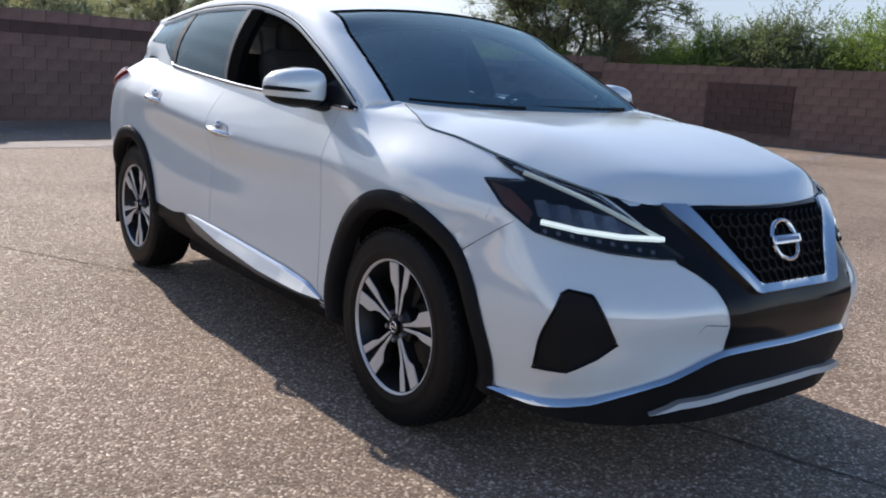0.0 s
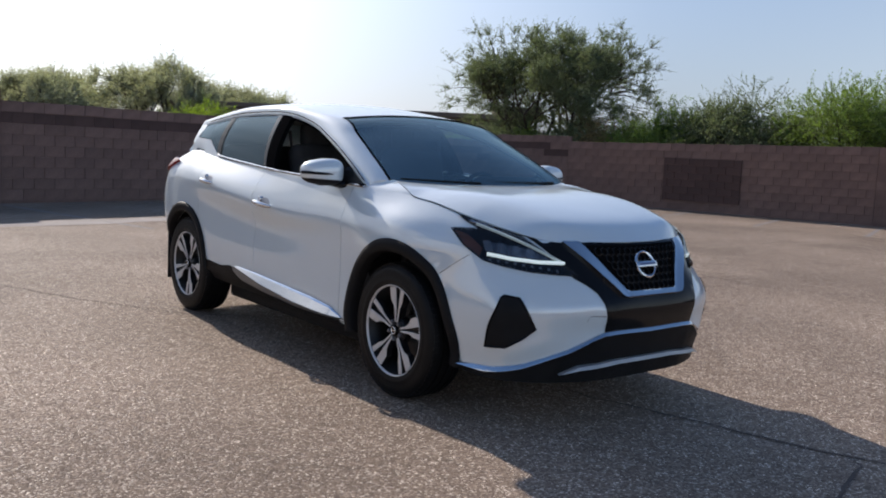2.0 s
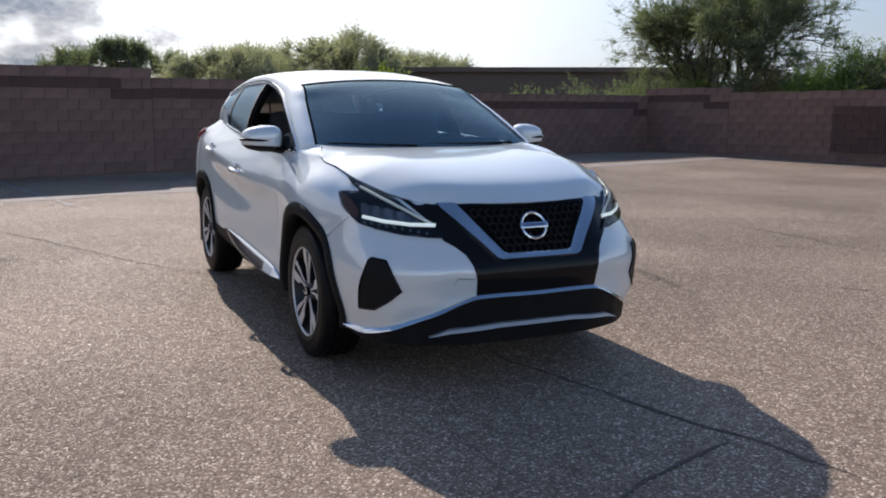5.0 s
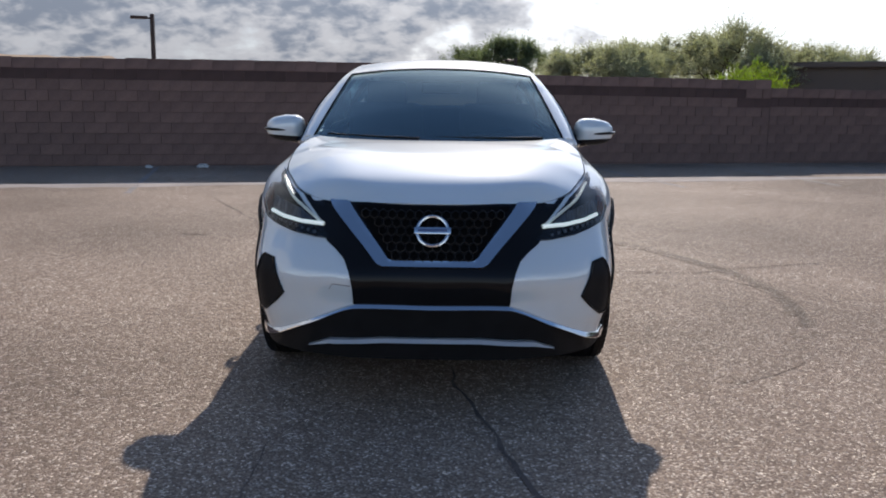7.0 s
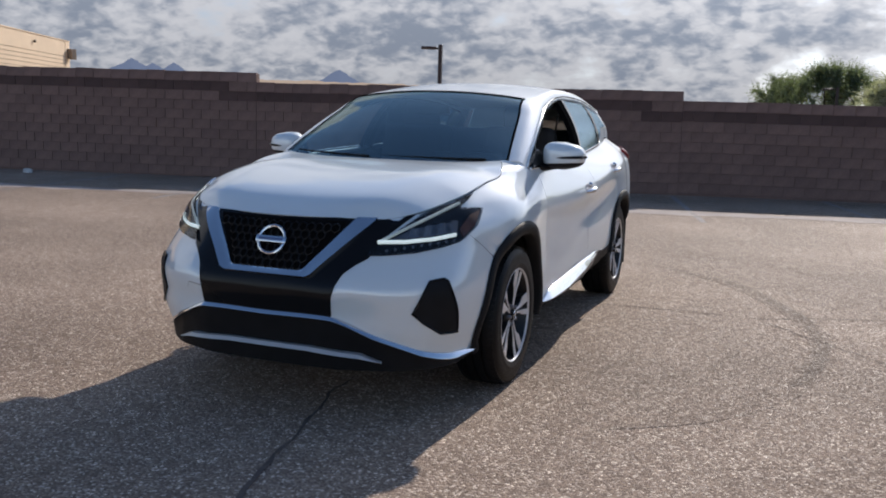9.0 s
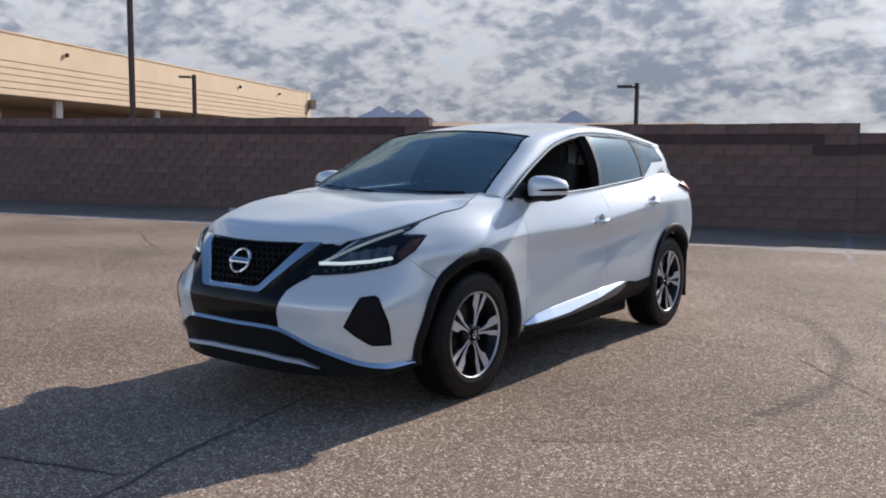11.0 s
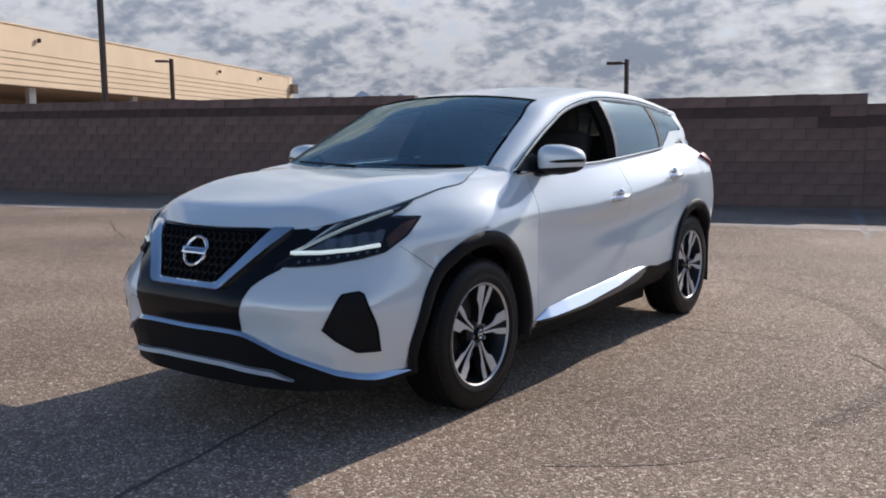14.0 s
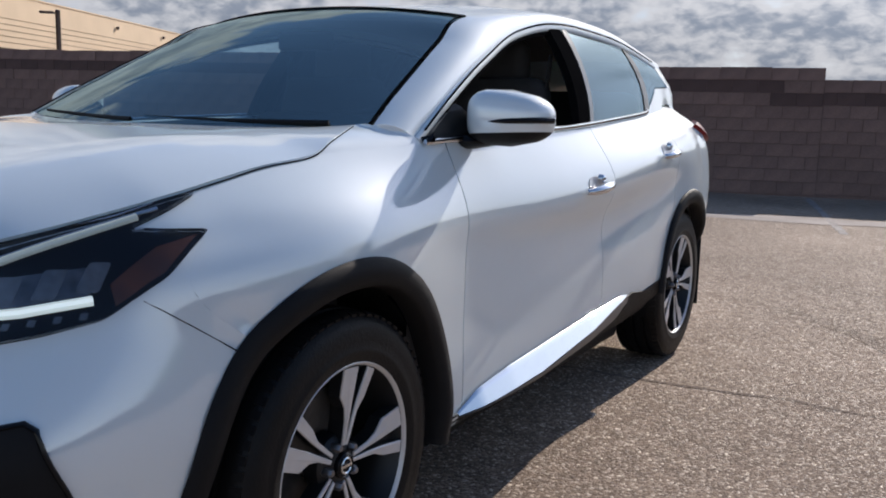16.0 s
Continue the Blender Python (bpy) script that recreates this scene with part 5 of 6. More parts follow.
DRL_DIM = glowing("dim_daytime_lamp", (0.62, 0.70, 0.67), 0.16)
LAMP_BOWL = material("lamp_bowl", (0.105, 0.12, 0.15), 0.28, metal=0.5, vary=0.35, scale=35)
LAMP_GREY = material("lamp_inner_grey", (0.20, 0.21, 0.23), 0.25, metal=0.6, vary=0.2, scale=60)


def side_x(y, z):
    hit, n, _, _ = SHELL_TREE.ray_cast(Vector((3, y, z)), Vector((-1, 0, 0)))
    return hit.x if hit else 0.86


def flanks():
    """Cladding, trim, handles and windows of both sides."""
    def cladding(yc, a0, a1, parent):
        def make():
            P = []
            for a in np.linspace(radians(a0), radians(a1), 60):
                row = []
                for k, out in ((1.0, 0.0), (0.985, 0.012), (0.93, 0.017), (0.875, 0.012), (0.86, 0.0), (0.855, -0.05)):
                    ry = 0.525 if (math.cos(a) > 0) == (yc < 1) else 0.472
                    y, z = yc + ry * k * math.cos(a), HUB + 0.482 * k * math.sin(a)
                    ys, zs = yc + (ry + 0.005) * math.cos(a), HUB + 0.49 * math.sin(a)
                    x = side_x(ys, max(zs, 0.31 if yc < 1 else 0.47))
                    row.append((x + out + 0.004, y, z))
                P.append(row)
            bm = sheet(np.array(P))
            bm.normal_update()
            if sum(f.normal.x for f in bm.faces) < 0:
                bmesh.ops.reverse_faces(bm, faces=bm.faces[:])
            return bm
        bm = make()
        other = mirrored(bm)
        part("wheel_arch_cladding", bm, BLACK_MATT, parent[0], "black plastic wheel arch cladding", sharp=60)
        part("wheel_arch_cladding", other, BLACK_MATT, parent[1], "black plastic wheel arch cladding", sharp=60)
    cladding(AXLE_F, -10, 192, SHELL_PARTS["fender"])
    cladding(AXLE_R, -4, 176, SHELL_PARTS["quarter_panel"])

    for yc, parent in ((AXLE_F, SHELL_PARTS["fender"]), (AXLE_R, SHELL_PARTS["quarter_panel"])):
        def liner():
            P = [[(x, yc + 0.455 * math.cos(a), HUB + 0.425 * math.sin(a)) for x in (0.80, 0.70, 0.52)] for a in np.linspace(radians(-14), radians(194), 40)]
            back = [[(0.52, yc + r * math.cos(a), HUB + r * 0.92 * math.sin(a)) for r in (0.47, 0.25, 0.01)] for a in np.linspace(radians(-14), radians(194), 40)]
            return merge(sheet(np.array(P)), sheet(np.array(back)))
        bm = liner()
        other = mirrored(bm)
        part("wheel_well_liner", bm, BLACK_MATT, parent[0]), part("wheel_well_liner", other, BLACK_MATT, parent[1])

    top_line = [(0.60, 0.340), (0.72, 0.381), (0.92, 0.404), (1.2, 0.423), (1.62, 0.451), (2.0, 0.466), (2.06, 0.462)]
    low_line = [(0.60, 0.335), (0.80, 0.339), (1.12, 0.354), (1.62, 0.402), (1.86, 0.434), (2.06, 0.459)]

    def blade_skin():
        ys = np.linspace(0.60, 2.06, 30)
        along = np.polyfit(ys, [side_x(y, np.interp(y, *zip(*top_line))) for y in ys], 3)
        rows = []
        for y in np.linspace(0.60, 2.06, 60):
            zt, zl = np.interp(y, *zip(*top_line)), np.interp(y, *zip(*low_line))
            xt = np.polyval(along, y) + 0.010
            ya = 0.564 + (y - 0.60) * 0.96
            rows.append([(xt - 0.006, ya, zt + 0.002)] + [(xt + 0.50 * (zt - zl) * f, ya, zt + (zl - zt) * f) for f in np.linspace(0, 1, 5)] + [(xt - 0.02, ya, zl - 0.002)])
        bm = sheet(np.array(rows))
        bm.normal_update()
        if sum(f.normal.x for f in bm.faces) < 0:
            bmesh.ops.reverse_faces(bm, faces=bm.faces[:])
        return bm
    both("chrome_sill_blade", blade_skin, CHROME, car, "long chrome blade along the sill", sharp=50)

    def lip_skin():
        rows = []
        ys = np.linspace(0.60, 2.10, 30)
        along = np.polyfit(ys, [side_x(y, 0.44) for y in ys], 3)
        for y in np.linspace(0.62, 2.10, 50):
            zl = np.interp(y, *zip(*low_line)) - 0.003
            x, drop = np.polyval(along, y) + 0.010 + 0.5 * (np.interp(y, *zip(*top_line)) - zl), np.interp(y, (0.62, 1.2, 1.62, 1.95, 2.10), (0.010, 0.030, 0.046, 0.066, 0.058))
            ya = 0.564 + (y - 0.60) * 0.96
            rows.append([(x - 0.012, ya, zl), (x - 0.002, ya, zl - 0.002), (x - 0.006, ya, zl - 0.5 * drop), (x - 0.018, ya, zl - drop), (x - 0.05, ya, zl - drop - 0.004)])
        bm = sheet(np.array(rows))
        bm.normal_update()
        if sum(f.normal.x for f in bm.faces) < 0:
            bmesh.ops.reverse_faces(bm, faces=bm.faces[:])
        return bm
    both("sill_lip", lip_skin, DARK_SATIN, car, "satin grey lip under the chrome blade", sharp=50)
    both("sill_end", lambda: patch([(1.66, 0.388), (2.06, 0.456), (2.22, 0.436), (2.50, 0.45), (2.54, 0.37), (2.1, 0.345)], SIDE, 0.006, 0.02, 0.04), BLACK_MATT, car)

    # handles
    for y0, z0, y1, z1, doors in ((1.395, 0.915, 1.632, 0.938, SHELL_PARTS["front_door"]), (2.335, 1.012, 2.572, 1.033, SHELL_PARTS["rear_door"])):
        def bar():
            n = 14
            pts, rad = [], []
            for i in range(n + 1):
                f = i / n
                y, z = y0 + (y1 - y0) * f, z0 + (z1 - z0) * f
                pts.append((side_x(y, z) + 0.010 + 0.026 * math.sin(math.pi * f) ** 0.6, y, z))
                rad.append(0.010 + 0.007 * math.sin(math.pi * f))
            return tube(pts, rad, 10)

        # grey oval on the unhollowed door: paints the shade of the handle recess
        def shade_oval():
            ym, zm = (y0 + y1) / 2 - 0.01, (z0 + z1) / 2
            pts = [Vector((ym + 0.062 * math.cos(a), zm + 0.032 * math.sin(a) + 0.006)) for a in np.linspace(0, 2 * math.pi, 18, endpoint=False)]
            return patch(pts, SIDE, 0.0025, 0.004, 0.02)

        def lock():
            b = lathe([(0.0, 0.018), (0.016, 0.016), (0.02, 0.010), (0.02, 0.0)], 16)
            y, z = y0 + (y1 - y0) * 0.62, z0 + (z1 - z0) * 0.62 + 0.026
            b.transform(Matrix.Translation((side_x(y, z) + 0.004, y, z)))
            return b
        for name, make, mat, lab in (("door_handle", bar, CHROME, "chrome door handle"), ("handle_cup", shade_oval, HANDLE_SHADE, ""), ("lock_cap", lock, CHROME, "")):
            bm = make()
            other = mirrored(bm)
            part(name, bm, mat, doors[0], lab), part(name, other, mat, doors[1], lab)

    # windows, laid on the glazing surface
    def pane(name, pts, mat, parent, label="", lift=0.002, depth=0.006):
        bm = patch(rounded(flat_in(PANE, pts), 0.012, 2), PANE, lift, depth, 0.05)
        other = mirrored(bm)
        for b, p in zip((bm, other), parent if isinstance(parent, tuple) else (parent, parent)):
            part(name, b, mat, p, label, sharp=60)
    pane("rear_door_glass", [(0.585, 1.90, 1.505), (0.575, 2.68, 1.492), (0.70, 2.645, 1.205), (0.765, 1.75, 1.155)], PRIVACY, SHELL_PARTS["rear_door"], "dark tinted glass", 0.0, 0.004)
    pane("quarter_glass", [(0.572, 2.775, 1.484), (0.567, 3.29, 1.430), (0.61, 3.30, 1.340), (0.65, 2.985, 1.325), (0.69, 2.74, 1.222)], PRIVACY, SHELL_PARTS["quarter_panel"], "dark tinted glass", 0.0, 0.004)
    pane("door_pillar", [(0.59, 1.70, 1.51), (0.585, 1.83, 1.515), (0.767, 1.705, 1.145), (0.775, 1.59, 1.14)], GRILLE_BLACK, SHELL_PARTS["front_door"], "black pillar", 0.004, 0.03)
    pane("door_pillar", [(0.585, 1.845, 1.515), (0.585, 1.90, 1.512), (0.767, 1.755, 1.15), (0.767, 1.715, 1.145)], PILLAR_TRIM, SHELL_PARTS["rear_door"], "glossy grey pillar trim", 0.005, 0.03)
    pane("window_divider", [(0.575, 2.665, 1.494), (0.572, 2.765, 1.486), (0.69, 2.735, 1.215), (0.70, 2.625, 1.20)], BLACK_GLOSS, SHELL_PARTS["rear_door"], "", 0.004, 0.02)
    pane("rear_pillar", [(0.567, 3.28, 1.44), (0.567, 3.42, 1.425), (0.62, 3.42, 1.225), (0.72, 2.62, 1.185), (0.705, 2.70, 1.205), (0.652, 2.97, 1.318), (0.61, 3.29, 1.335)], PAINT, SHELL_PARTS["quarter_panel"], "white rear pillar", 0.003, 0.02)
    pane("mirror_sail", [(0.746, 0.492, 1.092), (0.722, 0.70, 1.195), (0.76, 0.80, 1.12), (0.77, 0.74, 1.10)], BLACK_GLOSS, SHELL_PARTS["front_door"], "black mirror mount panel", 0.003, 0.03)

    def trim(points, r=0.0085):
        return tube(points, r, 8, squash=(0.7, 1.0))

    def belt_trim():
        pts = []
        for y in np.linspace(0.49, 2.66, 50):
            b, _ = belt_at(y)
            pts.append((b[0] + 0.010, y, b[2] + 0.004))
        pts += [(0.695, 2.75, 1.222), (0.668, 2.90, 1.302), (0.655, 2.97, 1.326), (0.645, 3.05, 1.333)]
        return trim(pts, 0.008)

    def top_trim():
        return trim([tuple(p + np.array([0.006, 0, -0.006])) for p in spline(WINDOW_TOP, np.linspace(0, 6.75, 70))], 0.015)
    both("window_trim", belt_trim, CHROME, car, "chrome window trim")
    both("door_frame", top_trim, PAINT, car, "white painted window frame")

    def frame_seam():
        return trim([tuple(p + np.array([0.017, 0, 0.009])) for p in spline(WINDOW_TOP, np.linspace(0.15, 6.6, 70))], 0.0035)
    both("door_frame_seam", frame_seam, GRILLE_BLACK, car)

    def gasket():
        return trim([tuple(p + np.array([0.008, 0.0, -0.026])) for p in spline(WINDOW_TOP, np.linspace(0.1, 6.7, 70))], 0.008)
    both("window_gasket", gasket, GRILLE_BLACK, car)

    # tail lights
    lens = [(3.30, 1.135), (3.47, 1.150), (3.60, 1.13), (3.64, 1.06), (3.52, 1.045), (3.40, 1.085)]
    both("tail_light", lambda: patch(rounded(lens, 0.01, 2), SIDE, 0.020, 0.03, 0.03), RED_LENS, car, "red boomerang tail light")
    # mud flaps
    for y, z0, z1, w, out in ((0.475, 0.265, 0.40, 0.13, 0.0), (3.385, 0.20, 0.56, 0.18, 0.035)):
        both("mud_flap", lambda: box_bm(w, 0.012, z1 - z0, (0.815 - w / 2 + out, y, (z0 + z1) / 2), 0.004), BLACK_MATT, car, "black rubber mud flap")



# door white turned grey, for the painted shade behind the handles
HANDLE_SHADE = material("handle_recess_shade", (0.42, 0.42, 0.43), 0.35, coat=0.6, vary=0.03, scale=10)


def mirrors():
    def shape(lo, hi):
        """Rounded pod, flat at the back, lower and slimmer towards its outer end."""
        n, m = 32, 16
        P = []
        for j in range(m + 1):
            f = -1 + 2 * j / m
            w = (1 - abs(f) ** 3.0) ** 0.45 if abs(f) < 1 else 0.0
            row = []
            for i in range(n + 1):
                a = 2 * math.pi * i / n
                ca, sa = math.cos(a), math.sin(a)
                x = 0.114 * math.copysign(abs(ca) ** 0.7, ca) * w
                y = 0.110 * math.copysign(abs(sa) ** 0.8, sa) * w
                y = y * 0.4 if y > 0 else y
                out = (x + 0.122) / 0.244
                z = 0.086 * f * (1.0 - 0.22 * out) + (0.012 - 0.010 * out if f > 0 else 0.004 * out)
                row.append((0.893 + x, 0.755 + y + 0.045 * out * out, 1.148 + z))
            P.append(row)
        b = sheet(np.array(P[int((lo + 1) / 2 * m):int((hi + 1) / 2 * m) + 1]))
        bmesh.ops.remove_doubles(b, verts=b.verts[:], dist=1e-5)
        bmesh.ops.recalc_face_normals(b, faces=b.faces[:])
        c = Vector((0.893, 0.755, 1.165))
        if sum(1 for f in b.faces if f.normal.dot(f.calc_center_median() - c) < 0) > len(b.faces) / 2:
            bmesh.ops.reverse_faces(b, faces=b.faces[:])
        return b
    cap = both("side_mirror", lambda: shape(-0.45, 1), PAINT, car, "white side mirror with a dark slit", sharp=60)

    def sub(name, make, mat, label=""):
        bm = make()
        other = mirrored(bm)
        part(name, bm, mat, cap[0], label), part(name, other, mat, cap[1], label)
    sub("mirror_foot", lambda: shape(-1, -0.45), BLACK_MATT, "black lower mirror shell")

    def slit():
        pts = []
        for f in np.linspace(0, 1, 12):
            x = 0.872 + 0.141 * f
            o = (x - 0.771) / 0.244
            pts.append((x, 0.755 + 0.045 * o * o - 0.110 * max(0, 1 - (abs(x - 0.893) / 0.122) ** 2.857) ** 0.4 + 0.004, 1.141 + 0.008 * f))
        return tube(pts, [0.003 + 0.0055 * min(1, 3 * f) for f in np.linspace(0, 1, 12)], 8)
    sub("turn_signal", slit, BLACK_GLOSS, "dark turn signal strip")
    sub("mirror_arm", lambda: tube([(0.745, 0.70, 1.085), (0.80, 0.72, 1.085), (0.86, 0.745, 1.095)], [0.038, 0.032, 0.028], 10, squash=(1.3, 0.7)), BLACK_GLOSS, "black mirror arm")

    def face():
        return box_bm(0.17, 0.006, 0.11, (0.893, 0.79, 1.148), 0.003)
    sub("mirror_glass", face, MIRROR, "mirror glass")


MIRROR = material("mirror_glass", (0.9, 0.9, 0.9), 0.02, metal=1.0)


def spoke_plate(outline, x0, x1):
    """A flat blade in the wheel's plane; outline of (radius, sideways)."""
    bm = bmesh.new()
    lo = [bm.verts.new((x0(r), w, r)) for r, w in outline]
    hi = [bm.verts.new((x1(r), w, r)) for r, w in outline]
    n = len(outline)
    face = bm.faces.new(hi)
    bm.faces.new(lo[::-1])
    for i in range(n):
        bm.faces.new((lo[i], lo[(i + 1) % n], hi[(i + 1) % n], hi[i]))
    bmesh.ops.recalc_face_normals(bm, faces=bm.faces[:])
    return bm


def wheel(name_pose, spin):
    """One wheel: rim with five paired spokes, tyre, brake, nuts. The outer face looks along +x."""
    out = Matrix.Translation((0.013, 0, 0)) @ Matrix.Diagonal((1, 1.03, 1.03, 1))

    def face_part(name, bm, mat, label="", **kw):
        bm.transform(out)
        return part(name, bm, mat, w, label, **kw)
    rim = lathe([(-0.115, 0.232), (-0.11, 0.246), (-0.09, 0.232), (-0.02, 0.205), (0.05, 0.215), (0.085, 0.234), (0.098, 0.238)], 56)
    rim.transform(out)
    w = part("wheel", rim, DARK_ALLOY, car, "five-spoke alloy wheel with machined faces")
    w.matrix_basis = name_pose
    lip = lathe([(0.094, 0.2355), (0.101, 0.238), (0.104, 0.243), (0.101, 0.246), (0.090, 0.2435)], 64)
    face_part("rim_lip", lip, MACHINED, "bright machined rim edge")
    tyre = lathe([(-0.105, 0.2425), (-0.118, 0.2637), (-0.122, 0.3060), (-0.112, 0.3484), (-0.098, 0.3640), (-0.085, 0.3690), (-0.060, 0.3723), (-0.057, 0.3629), (-0.049, 0.3629), (-0.046, 0.3729), (-0.012, 0.3740), (-0.009, 0.3640), (0.0, 0.3640), (0.003, 0.3740), (0.040, 0.3729),
                  (0.043, 0.3629), (0.051, 0.3629), (0.054, 0.3723), (0.085, 0.3690), (0.098, 0.3640), (0.104, 0.3562), (0.113, 0.3484), (0.119, 0.3305), (0.1225, 0.3060), (0.121, 0.2860), (0.123, 0.2826), (0.122, 0.2748), (0.119, 0.2637), (0.115, 0.2500)], 96)
    # shoulder blocks
    bm = bmesh.new()
    for i in range(72):
        a = 2 * math.pi * i / 72
        for sx in (-1, 1):
            q = box_bm(0.026, 0.020, 0.007, (sx * 0.092, 0, 0.3660), turn=Matrix.Rotation(sx * 0.30, 4, "Y"))
            q.transform(Matrix.Rotation(a, 4, "X"))
            bm = merge(bm, q)
    part("tyre", tyre, RUBBER, w, "black rubber tyre")
    part("tyre_tread", bm, RUBBER, w, smooth=False)["kind"] = "stuff"
    dish = lambda r: 0.083 + 0.014 * (r / 0.23) ** 2
    for i in range(5):
        turn = Matrix.Rotation(-(2 * math.pi * i / 5 + spin), 4, "X")
        wide = [(0.045, -0.012), (0.100, -0.018), (0.132, -0.030), (0.158, -0.056), (0.223, -0.066), (0.229, -0.040), (0.232, -0.014), (0.150, -0.006), (0.100, -0.004), (0.045, -0.002)]
        thin = [(0.045, 0.003), (0.100, 0.008), (0.150, 0.014), (0.232, 0.028), (0.226, 0.058), (0.160, 0.042), (0.125, 0.024), (0.045, 0.012)]
        web = [(0.050, -0.010), (0.12, -0.020), (0.228, -0.05), (0.228, 0.048), (0.15, 0.028), (0.05, 0.012)]
        for nm, o, mat, top, low, lab in (("wide_spoke", wide, MACHINED, 0.0, 0.005, "machined silver spoke"), ("thin_spoke", thin, MACHINED, -0.002, 0.007, "machined silver spoke"), ("spoke_core", wide, DARK_ALLOY, -0.005, 0.040, ""), ("spoke_core", thin, DARK_ALLOY, -0.007, 0.040, ""), ("spoke_web", web, DARK_ALLOY, -0.026, 0.050, "dark grey spoke recess")):
            b = spoke_plate(o, lambda r, low=low: dish(r) - low, lambda r, top=top: dish(r) + top)
            if mat is MACHINED:
                edge = [e for e in b.edges if all(abs(v.co.x - dish(v.co.z) - top) < 1e-4 for v in e.verts)]
                bmesh.ops.bevel(b, geom=edge, offset=0.0015, segments=1, affect="EDGES")
            b.transform(turn)
            face_part(nm, b, mat, lab, smooth=False)
        nut = lathe([(0.060, 0.012), (0.088, 0.0115), (0.094, 0.007), (0.094, 0.0)], 6)
        a = 2 * math.pi * (i + 0.5) / 5 + spin
        nut.transform(Matrix.Translation((0, -0.050 * math.sin(-a), 0.050 * math.cos(a))))
        face_part("wheel_nut", nut, NUT)
    hub = lathe([(0.02, 0.070), (0.060, 0.068), (0.068, 0.060), (0.080, 0.040), (0.082, 0.032)], 40)
    face_part("wheel_hub", hub, DARK_ALLOY)
    cap = lathe([(0.075, 0.031), (0.092, 0.030), (0.096, 0.026), (0.093, 0.023), (0.093, 0.0)], 32)
    face_part("centre_cap", cap, BLACK_GLOSS, "dark centre cap with a ring")
    ring = tube([(0.094, 0.018 * math.cos(a), 0.018 * math.sin(a)) for a in np.linspace(0, 2 * math.pi, 24, endpoint=False)], 0.0032, 6, closed=True)
    face_part("cap_ring", ring, CHROME)
    band = box_bm(0.006, 0.042, 0.008, (0.094, 0, 0), 0.002)
    face_part("cap_band", band, CHROME)
    disc = lathe([(-0.01, 0.06), (-0.01, 0.155), (0.012, 0.155), (0.012, 0.06)], 48)
    part("brake_disc", disc, BRAKE, w, "worn steel brake disc")
    cal = lathe([(-0.045, 0.10), (-0.045, 0.185), (0.05, 0.185), (0.05, 0.10), (-0.045, 0.10)], 12, arc=radians(62))
    cal.transform(Matrix.Rotation(radians(60), 4, "X"))
    part("brake_caliper", cal, BRAKE, w)
    return w


NUT = material("wheel_nut_steel", (0.25, 0.25, 0.26), 0.3, metal=0.9, vary=0.1, scale=40)


